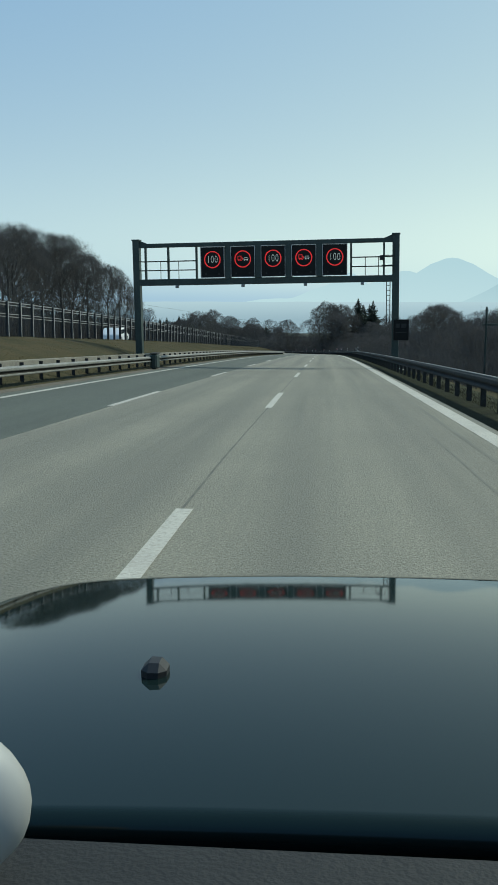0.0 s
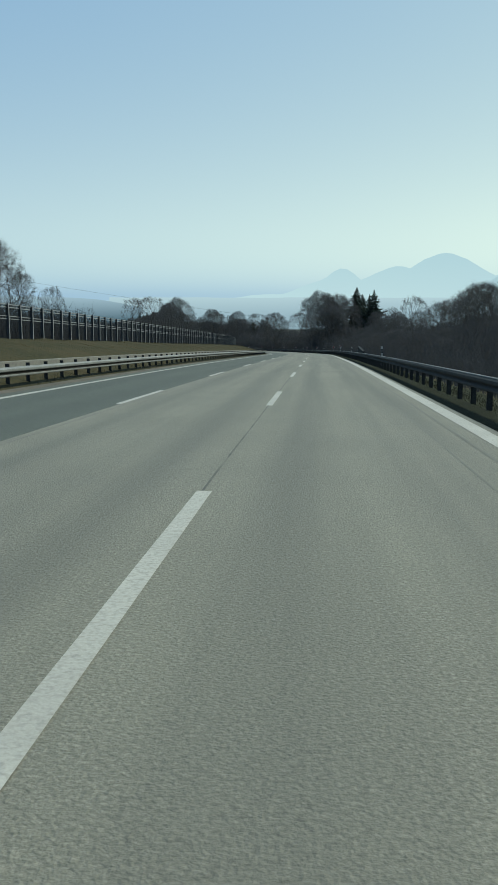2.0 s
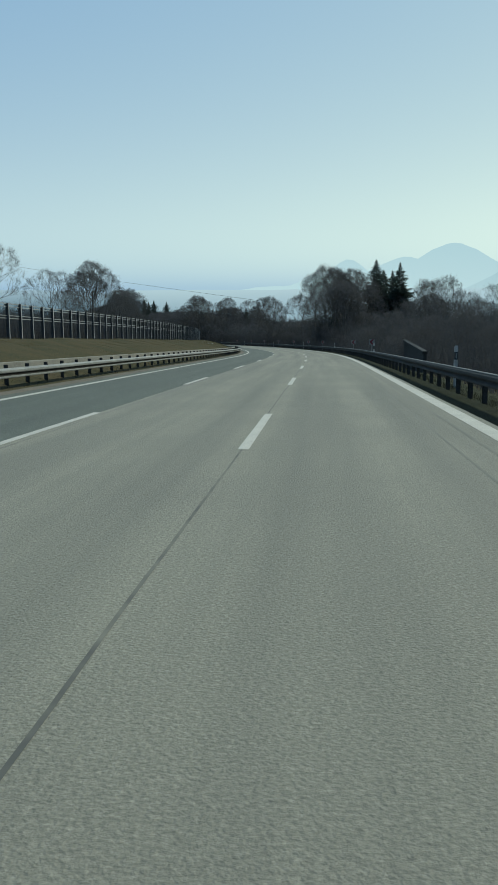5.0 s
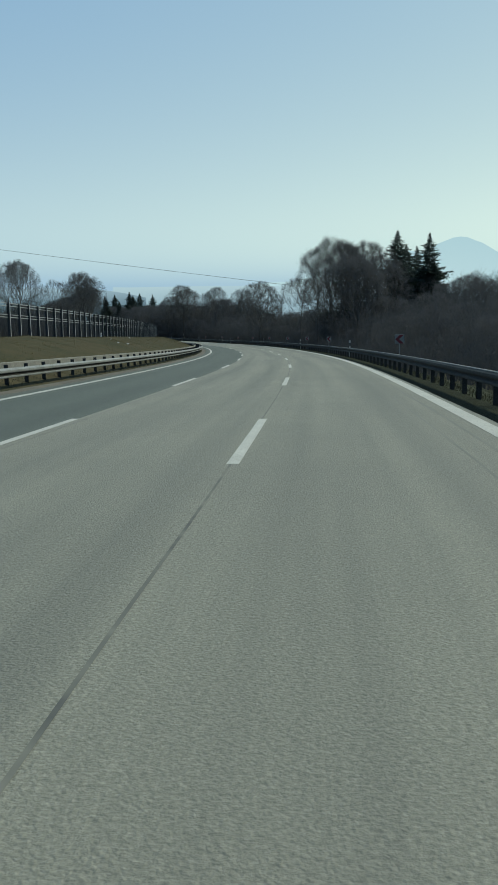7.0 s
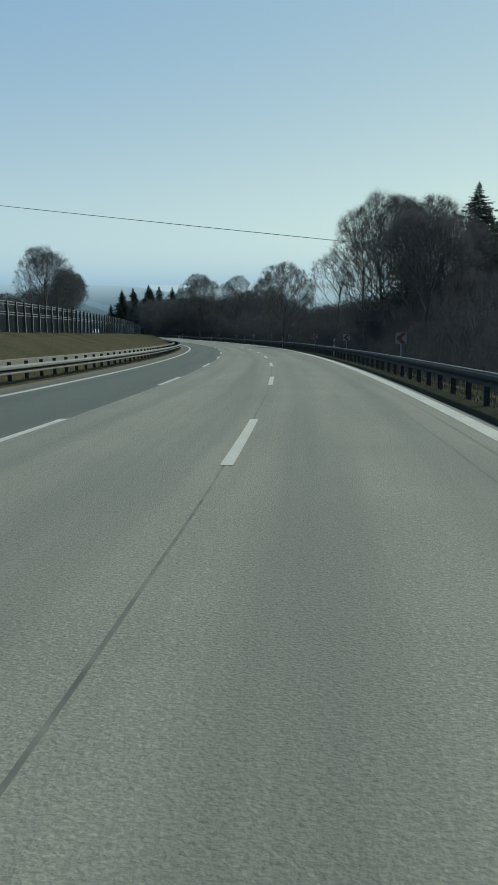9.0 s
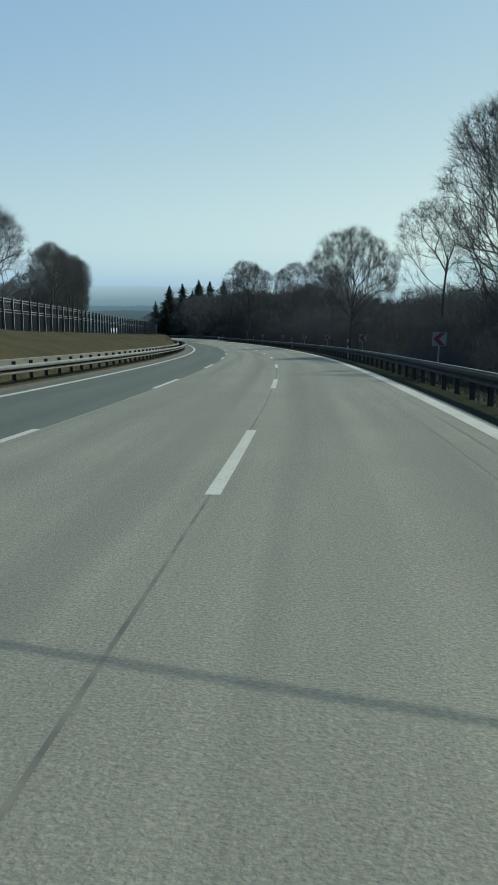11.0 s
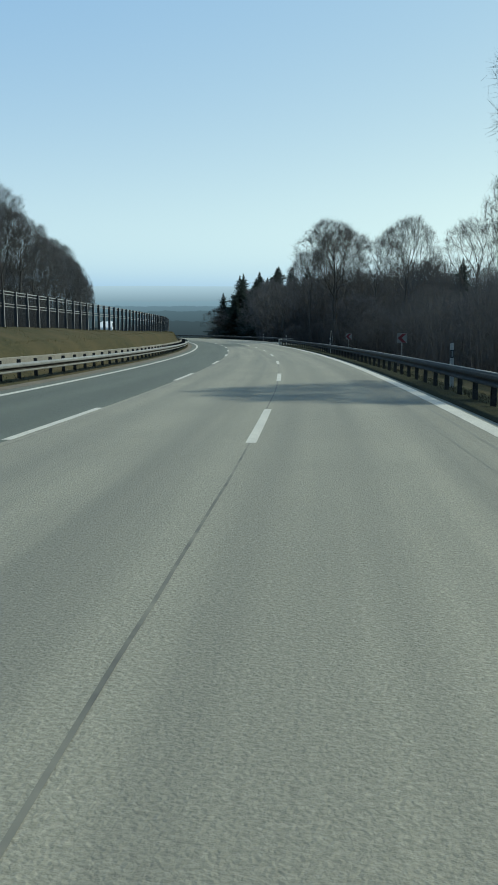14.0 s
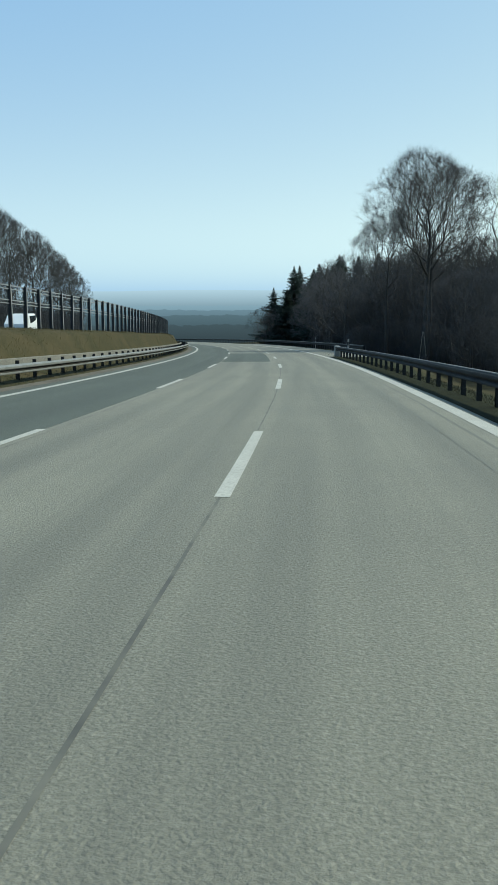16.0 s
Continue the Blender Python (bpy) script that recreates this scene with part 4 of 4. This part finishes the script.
def spruce(height, base_reach, branches, clumps):
    """A spruce: a straight trunk, drooping boughs all the way up, hung with small needle sprays."""
    trunk, crown = Wood(), Wood()
    trunk.limb([Vector((0, 0, -0.6)), Vector((0, 0, height * 0.5)), Vector((0, 0, height))], [height * 0.016, height * 0.009, 0.02], 7)
    for i in range(branches):
        u = ((i + rnd.random()) / branches) ** 1.05
        z = height * (0.04 + 0.95 * u)
        reach = (1.15 * base_reach * (1 - u) ** 0.85 * (0.85 + 0.2 * math.sin(u * 31)) + 0.04) * rnd.uniform(0.45, 1.12)
        a0 = i * 2.399 + rnd.uniform(-0.4, 0.4)
        out = Vector((math.cos(a0), math.sin(a0), 0))
        droop = 0.35 * (1 - u) + rnd.uniform(-0.1, 0.1)
        p = Vector((0, 0, z))
        mid = p + out * reach * 0.6 + Vector((0, 0, -droop * reach * 0.8))
        tip = p + out * reach + Vector((0, 0, -droop * reach * 0.75 + 0.08 * reach))
        crown.limb([p, mid, tip], [0.03, 0.018, 0.005], 3, 0)
        side = Vector((-out.y, out.x, 0))
        for c in range(clumps):
            q = 0.1 + 0.9 * (c + rnd.random()) / clumps
            b = p.lerp(mid, q / 0.6) if q < 0.6 else mid.lerp(tip, (q - 0.6) / 0.4)
            size = (0.09 + 0.24 * reach * (1.15 - 0.75 * q)) * rnd.uniform(0.7, 1.3)
            sgn = rnd.choice((-1, 1))
            e1 = b + side * size * sgn * rnd.uniform(0.5, 1.1) + out * size * rnd.uniform(0.1, 0.7) + Vector((0, 0, -rnd.uniform(0.1, 0.9) * size))
            e2 = b + out * size * rnd.uniform(0.4, 1.0) + side * size * sgn * 0.2 + Vector((0, 0, rnd.uniform(-0.7, 0.25) * size))
            n = len(crown.v)
            crown.v += [b, e1, e2]
            crown.f.append((n, n + 1, n + 2))
            crown.m.append(1)
    return trunk.mesh("trunk", [BARK, NEEDLE]), crown.mesh("crown", [BARK, NEEDLE])


def tree_thing(meshes, label, category="tree", group=""):
    t = thing("tree", label, category, group)
    part("trunk", meshes[0], BARK, t)
    part("crown", meshes[1], TWIG, t)
    return t


OAK = "broad leafless tree with a dense dark twig crown"
TALL = "tall leafless tree with fine upswept twigs"
SLIM = "slim leafless roadside tree with a thin trunk"
SHRUB = "bushy leafless brown thicket tree"
FIR = "dark green spruce with drooping branches"
kinds = {
    "oak": (tree_thing(bare_tree(18, 0.12, 0.40, 13, 5, 5, 0.34, 25, 0.66), OAK, group="roadside trees"), 18),
    "oak2": (tree_thing(bare_tree(18, 0.18, 0.37, 12, 5, 5, 0.32, 28, 0.62), OAK, group="roadside trees"), 18),
    "lone": (tree_thing(bare_tree(18, 0.30, 0.36, 14, 5, 6, 0.30, 30, 0.52), TALL, group="roadside trees"), 18),
    "tall": (tree_thing(bare_tree(22, 0.44, 0.25, 11, 5, 4, 0.28, 42, 0.70), TALL, group="roadside trees"), 22),
    "slim": (tree_thing(bare_tree(15, 0.38, 0.22, 9, 4, 5, 0.13, 42, 0.72), SLIM, group="roadside trees"), 15),
    "shrub": (tree_thing(bare_tree(9, 0.02, 0.46, 12, 4, 4, 0.10, 30, 0.6), SHRUB, group="roadside thickets"), 9),
    "wood": (tree_thing(bare_tree(14, 0.12, 0.33, 11, 4, 5, 0.18, 32, 0.66), OAK, group="roadside trees"), 14),
    "wood2": (tree_thing(bare_tree(14, 0.26, 0.31, 10, 4, 5, 0.17, 36, 0.66), TALL, group="roadside trees"), 14),
    "fir": (tree_thing(spruce(22, 6.3, 560, 20), FIR, "spruce", group="spruces"), 22),
    "fir2": (tree_thing(spruce(22, 5.6, 520, 20), FIR, "spruce", group="spruces"), 22),
}
used = set()


def plant(kind, s, l, top, wide=1.0, sink=0.0):
    """A tree of that kind whose top stands top metres above the road."""
    ob, own = kinds[kind]
    g = ground_at(s, l)
    road_z = at(s, l).z
    k = (road_z + top - g.z) / own
    m = Matrix.Translation(g) @ Matrix.Rotation(rnd.uniform(0, 6.28), 4, "Z") @ Matrix.Diagonal((k * wide, k * wide, k, 1))
    if kind in used:
        copy_thing(ob, m @ Matrix.Diagonal((*(1 / c for c in ob.scale), 1)))
    else:
        used.add(kind)
        ob.matrix_world = m


# landmarks beside the bend
for row in (("oak", 357, 20.0, 16.4, 0.85), ("oak", 363, 20.4, 19.0, 0.9), ("oak2", 371, 20.0, 20.8, 0.95), ("oak", 366, 25.6, 19.5, 0.95), ("oak2", 354, 24.5, 15.8, 0.9), ("oak2", 337.5, 17.2, 14.4, 0.95), ("slim", 343, 11.8, 11.6, 1.4), ("fir2", 371, 24, 17.0, 1.6), ("fir", 371, 33, 22.1, 1.5), ("fir2", 365, 37.5, 20.9, 1.5), ("fir2", 386, 42, 20.5, 1.4), ("fir", 378, 37, 20.0, 1.6), ("fir", 364, 38, 16.0, 1.6),
            ("oak2", 372, 48, 13.5, 1.0), ("lone", 416.0, 12.8, 14.9, 0.98), ("slim", 386, 16.5, 14.0, 1.4), ("tall", 524, 25, 18.8, 0.95), ("tall", 560, 17, 17.0, 1.0),
            ("slim", 443, 15, 11.5, 1.0), ("slim", 437, 14, 10.5, 1.0), ("slim", 452, 18, 12.5, 1.0), ("slim", 515, 32.4, 17.5, 1.2), ("tall", 541, 17.2, 20.4, 1.2), ("tall", 543, 18.2, 19.2, 0.9), ("slim", 532, 22.5, 16.8, 1.2), ("oak", 585, 26, 14.5, 1.0),
            ("slim", 125, 22, 6.3, 1.4), ("slim", 179, 14, 8.2, 0.9), ("slim", 244, 14.5, 8.8, 1.0), ("slim", 250, 16, 9.0, 1.0), ("slim", 262, 20, 10.5, 1.0), ("oak2", 200, 22, 8.9, 1.2), ("oak", 168, 22, 9.2, 1.1), ("oak2", 180, 23, 9.9, 1.15), ("oak", 189, 24, 9.5, 1.15),
            ("fir", 707, 54.5, 23.0, 1.5), ("fir2", 725, 48.4, 21.6, 1.5), ("fir", 727, 56, 22.3, 1.5), ("fir2", 699, 36.5, 19.5, 1.5), ("fir", 683, 36.5, 17.7, 1.5), ("fir", 672, 39.5, 20.2, 1.5), ("fir2", 668, 35, 17.0, 1.6), ("fir", 655, 32, 16.5, 1.6), ("fir2", 640, 28, 16, 1.6), ("fir", 690, 52, 21.5, 1.5), ("fir2", 662, 46, 20, 1.5), ("fir2", 702, 31.5, 14.0, 1.5), ("fir", 690, 31.5, 13.0, 1.5), ("shrub", 698, 28, 9.0, 1.1), ("shrub", 690, 26.5, 7.0, 1.1), ("fir", 678, 34, 15, 1.5)):
    kind, s, l, top, wide = row
    plant(kind, s, l, top * (1.07 if s > 600 else 1), wide)
# wood on the outer side


def wood_top(s, l):
    """How high the wood stands above the road there."""
    a0 = 1.2 + 0.2 * l
    b0 = min(13.5, 1.6 + 0.27 * l)
    c0 = 4.2 + 0.12 * l
    d0 = 12.0 + 0.09 * l
    return float(np.interp(s, (300, 330, 385, 405, 525, 552), (a0, b0, b0, c0, c0, d0)))


for i in range(150):
    s = 85 + 645 * (i + rnd.random()) / 150
    l = rnd.choice((rnd.uniform(14, 24), rnd.uniform(20, 36), rnd.uniform(30, 55)))
    if s > 590:
        l = max(l, 14 + (s - 590) * 0.27)
    if s > 395:
        l = max(l, 18)
    kind = rnd.choice(("wood", "wood2", "wood", "slim", "shrub", "wood", "fir2" if s > 540 and l > 34 else "wood2"))
    plant(kind, s, l, wood_top(s, l) + rnd.uniform(-1.5, 1.0), rnd.uniform(0.95, 1.35))
for i in range(60):
    s = 70 + 540 * (i + rnd.random()) / 60
    plant("shrub", s, rnd.uniform(10, 18) if s < 395 else rnd.uniform(16, 22), rnd.uniform(2.2, 4.0), rnd.uniform(0.9, 1.5))
# inner side, beyond the opposite carriageway
for row in (("oak", 88, -29, 11.5, 1.0), ("oak", 95, -31, 12.0, 1.0), ("oak2", 102, -30, 12.6, 1.0), ("oak", 109, -30, 13.0, 1.05), ("oak2", 117, -31, 12.8, 1.05), ("oak", 125, -31, 12.2, 1.0), ("oak", 106, -36, 13.2, 1.1), ("oak2", 114, -37, 13.4, 1.1), ("oak", 124, -37, 13.2, 1.1), ("oak2", 131, -35, 11.6, 1.0), ("oak2", 133, -30, 13.0, 0.9), ("oak", 140, -30, 11.8, 0.9), ("shrub", 146, -30, 9.4, 0.9),
            ("slim", 150, -30, 9.0, 1.0), ("slim", 158, -29, 8.0, 1.0), ("slim", 200, -28, 9.0, 1.2), ("slim", 217, -28, 10.2, 1.4), ("shrub", 236, -28, 9.5, 1.0), ("shrub", 246, -28, 8.0, 1.1), ("oak", 261, -28, 12.6, 0.95), ("oak2", 270, -30, 12.0, 0.95), ("shrub", 288, -27, 10.0, 0.8), ("oak2", 300, -29, 11.0, 0.8), ("shrub", 320, -28, 10.0, 0.8),
            ("oak", 402, -29.5, 16.8, 0.9), ("tall", 410, -30, 16.6, 1.0), ("tall", 441, -27.5, 15.6, 1.0), ("tall", 449, -28, 15.2, 1.1), ("tall", 456, -29.0, 16.4, 1.0), ("tall", 466, -27, 16.0, 1.1), ("tall", 474, -28, 17.5, 1.1), ("tall", 481, -27, 18.4, 1.0), ("oak2", 490, -28, 17.6, 0.7), ("tall", 500, -28, 17.6, 1.1), ("oak", 509, -28, 17.0, 0.7),
            ("oak2", 520, -28, 16.5, 0.7), ("tall", 530, -28, 17.6, 1.0), ("oak", 540, -28, 17.2, 0.7), ("oak2", 552, -28, 16.8, 0.7), ("oak", 564, -27.5, 16.4, 0.7), ("tall", 574, -28, 16.0, 1.0), ("oak2", 585, -27, 15.6, 0.7), ("oak", 596, -27, 15.2, 0.7), ("shrub", 607, -26.5, 14.6, 0.7), ("shrub", 615, -26, 13.6, 0.7), ("shrub", 622, -25.8, 11.5, 0.7), ("shrub", 628, -25.8, 8, 0.8)):
    kind, s, l, top, wide = row
    plant(kind, s, l, top - (1.5 if s > 470 else -0.2 if s > 430 else -1.2 if s < 132 else 0.0), wide)
for i in range(26):
    plant(rnd.choice(("wood", "wood2", "shrub", "shrub")), rnd.uniform(478, 600), rnd.uniform(-45, -31), rnd.uniform(11, 15), 1.0)


# ---- stakes that hold a roadside tree ----
stakes = thing("tree_stakes", "two pale wooden stakes leaning against a tree trunk", "tree stake", "", road_frame(539.0, 16.5, ground_h(539.0, 16.5)))
for x in (-0.5, 0.6):
    part("stake", rod(bmesh.new(), (x, 0, -0.2), (0.08 * x, 0.1, 4.2), 0.05, 0.04), STAKE_WOOD, stakes)


# ---- ground cover ----
def slivers(name, count, where, size, width, mat, label, category):
    verts, faces = [], []
    for _ in range(count):
        s, l = where()
        g = ground_at(s, l)
        h = size(s, l)
        lean = Vector((rnd.uniform(-1.2, 1.2), rnd.uniform(-1.2, 1.2), 1)).normalized() * h
        a0 = rnd.uniform(0, 6.28)
        w = Vector((math.cos(a0), math.sin(a0), 0)) * width * rnd.uniform(0.6, 1.3)
        n = len(verts)
        verts += [g - w - Vector((0, 0, 0.03)), g + w - Vector((0, 0, 0.03)), g + lean]
        faces.append((n, n + 1, n + 2))
    tagged(new(name, mesh_of(name, verts, faces, mat)), label, category, kind="stuff")


slivers("grass", 170000, lambda: (rnd.uniform(15, 560), rnd.uniform(-15.8, -9.2)), lambda s, l: rnd.uniform(0.03, 0.09), 0.008, GRASS, "short brown winter grass on the bank", "grass")
slivers("rail_weeds", 24000, lambda: (rnd.uniform(10, 540), rnd.uniform(-8.9, -8.05)), lambda s, l: rnd.uniform(0.04, 0.12), 0.008, WEEDS, "dead brown weeds under the central guardrail", "weeds")
slivers("rail_weeds", 32000, lambda: (rnd.uniform(8, 513), rnd.uniform(4.66, 5.3)), lambda s, l: rnd.uniform(0.04, 0.15), 0.009, WEEDS, "dead brown weeds under the roadside guardrail", "weeds")
slivers("verge_grass", 40000, lambda: (rnd.uniform(10, 530), 4.75 + 3.5 * rnd.random() ** 1.6), lambda s, l: rnd.uniform(0.04, 0.14), 0.009, WEEDS, "thin dry grass under the guardrail", "grass")


def brushwood(name, count, where, tall, label, shoots=7):
    """Bare stems and their side shoots, seen as one dark thicket."""
    w = Wood()
    for _ in range(count):
        s, l = where()
        g = ground_at(s, l)
        h = tall(s, l)
        tip = g + Vector((rnd.uniform(-0.2, 0.2), rnd.uniform(-0.2, 0.2), 1)) * h
        w.sliver(g, tip, 0.013 + 0.004 * h, 0)
        for _ in range(shoots):
            p = g.lerp(tip, rnd.uniform(0.15, 0.97))
            q = p + (rand_dir() + Vector((0, 0, 0.7))) * (0.25 + h * rnd.uniform(0.06, 0.16))
            w.sliver(p, q, 0.010 + 0.0028 * h, 0)
    tagged(new(name, w.mesh(name, [BRUSH])), label, "brushwood", kind="stuff")


def outer_wood():
    s = rnd.uniform(60, 740)
    return s, max(9.5 if s < 395 else 17.0 if s < 500 else 20.0, 10 + (s - 590) * 0.27) + 34 * rnd.random() ** 1.2


def thicket(s, l):
    ground = -2.4 if l > 12 else -1.2
    return max(1.0, (wood_top(s, l) * rnd.uniform(0.45, 0.92) if l > 15 else rnd.uniform(1.2, 3.0)) - ground * (l > 15))


brushwood("brushwood", 34000, outer_wood, thicket, "dense bare haze-grey brushwood under the trees", 13)


def far_wood():
    s = rnd.uniform(505, 735)
    return s, max(19.5, 15 + (s - 590) * 0.27) + 34 * rnd.random()


brushwood("brushwood_far", 15000, far_wood, lambda s, l: (wood_top(s, l) + 2.3) * rnd.uniform(0.4, 0.85), "dense dark bare brushwood beyond the bend", 13)
brushwood("brushwood_bank", 22000, lambda: (rnd.choice((rnd.uniform(60, 165), rnd.uniform(440, 640), rnd.uniform(440, 640))), -26.2 - 16 * rnd.random() ** 1.5), lambda s, l: rnd.uniform(1.5, 4.8), "bare haze-grey brushwood beyond the carriageway")
brushwood("brushwood_low", 26000, lambda: (rnd.uniform(140, 475), -26.2 - 8 * rnd.random()), lambda s, l: rnd.uniform(1.8, 3.6), "low bare haze-grey scrub beyond the carriageway")


# ---- overhead cable ----
def cable():
    a0, b0 = Vector((-170, 364.3, 15.4)), Vector((24, 302, -12.6))
    pts = [a0.lerp(b0, k / 40) for k in range(41)]
    for k, p in enumerate(pts):
        u = k / 40
        p.z -= 4 * 1.2 * u * (1 - u) - 0.6
    for dz, name in ((0.0, "overhead_cable"),):
        w = Wood()
        w.limb([p + Vector((0, 0, dz)) for p in pts], [0.022] * 41, 5)
        tagged(new(name, w.mesh("overhead_cable", [CABLE])), "thin dark overhead cable strung across the motorway", "cable", "overhead cables")


cable()


# ---- the front of the car from which the drive sets out ----
def car_front():
    """Local x to the right, y ahead, z up; the origin on the road under the windscreen."""
    c = thing("car", "dark grey car front with a glossy bonnet and black dashboard", "car", "", road_frame(2.05, 1.15) @ pose(0, 0, 0, math.degrees(math.atan(float(np.interp(2.05, ROAD_S, ROAD_GRADE)))), 0, 0))
    mid, half, front, n = 0.2, 0.93, 1.86, 40

    def top(x, y):
        u = (x - mid) / half
        d = y - 0.72
        return 1.025 - 0.006 * d - 0.0465 * d * d - 0.035 * u * u - 0.05 * abs(u) ** 8

    verts, faces = [], []
    for i in range(n + 1):
        u = -1 + 2 * i / n
        x = mid + half * math.copysign(1 - (1 - abs(u)) ** 1.3, u)
        y1 = front - 0.05 * u * u - 0.42 * max(0.0, (abs(u) - 0.62) / 0.38) ** 2
        for j in range(n + 1):
            v = j / n
            y = 0.70 + (y1 - 0.70) * (1 - (1 - v) ** 1.2)
            verts.append((x, y, top(x, y) - 0.05 * max(0.0, (v - 0.93) / 0.07) ** 2))
    for i in range(n):
        for j in range(n):
            a0 = i * (n + 1) + j
            faces.append((a0, a0 + n + 1, a0 + n + 2, a0 + 1))
    me = mesh_of("bonnet", verts, faces, CAR_DARK, True)
    hood = part("bonnet", me, CAR_DARK, c, "glossy dark bonnet")
    thick = hood.modifiers.new("thickness", "SOLIDIFY")
    thick.thickness, thick.offset = 0.02, -1
    part("washer_nozzle", boxes((-0.230, 1.075, 0.985, -0.196, 1.12, 1.028), bevel=0.01), BLACK_PLASTIC, c, "small black washer nozzle")
    part("bumper", boxes((mid - 0.78, 1.62, 0.28, mid + 0.78, 1.80, 0.86), bevel=0.07), CAR_DARK, c)
    part("grille", boxes((mid - 0.4, 1.80, 0.42, mid + 0.4, 1.83, 0.62), bevel=0.01), BLACK_PLASTIC, c)
    for sx in (-1, 1):
        part("fender", boxes((mid + sx * 0.78, 0.3, 0.35, mid + sx * 0.92, 1.5, 0.88), bevel=0.03), CAR_DARK, c)
        part("headlight", boxes((mid + sx * 0.7 - 0.12, 1.66, 0.62, mid + sx * 0.7 + 0.12, 1.81, 0.78), bevel=0.03), SIGN_EDGE, c)
        w = part("wheel", rod(bmesh.new(), (mid + sx * 0.62, 0.95, 0.31), (mid + sx * 0.82, 0.95, 0.31), 0.31, sides=28), RUBBER, c)
        part("rim", rod(bmesh.new(), (mid + sx * 0.815, 0.95, 0.31), (mid + sx * 0.83, 0.95, 0.31), 0.2, sides=20), GREY_METAL, w)
    part("axle", rod(bmesh.new(), (mid - 0.62, 0.95, 0.31), (mid + 0.62, 0.95, 0.31), 0.05), BLACK_PLASTIC, c)
    part("bulkhead", boxes((mid - 0.78, 0.62, 0.3, mid + 0.78, 0.70, 0.98)), BLACK_PLASTIC, c)
    part("dashboard", boxes((mid - 0.78, 0.34, 0.85, mid + 0.78, 0.64, 1.055), bevel=0.03), DASH, c, "black dashboard top")
    bm = bmesh.new()
    bmesh.ops.create_uvsphere(bm, u_segments=24, v_segments=16, radius=1.0, matrix=Matrix.LocRotScale((-0.275, 0.55, 1.115), None, (0.07, 0.04, 0.06)))
    for f in bm.faces:
        f.smooth = True
    part("holder", bm, WHITE_PLASTIC, c, "white rounded plastic holder on the dashboard")


CAR_DARK = material("dark_car_paint", (0.006, 0.013, 0.012), 0.05, other=(0.008, 0.015, 0.014), scale=1, spec=0.22)
DASH = material("dashboard_plastic", (0.006, 0.007, 0.0075), 0.8, other=(0.01, 0.011, 0.011), scale=30, bump=0.2, bump_scale=200)
car_front()
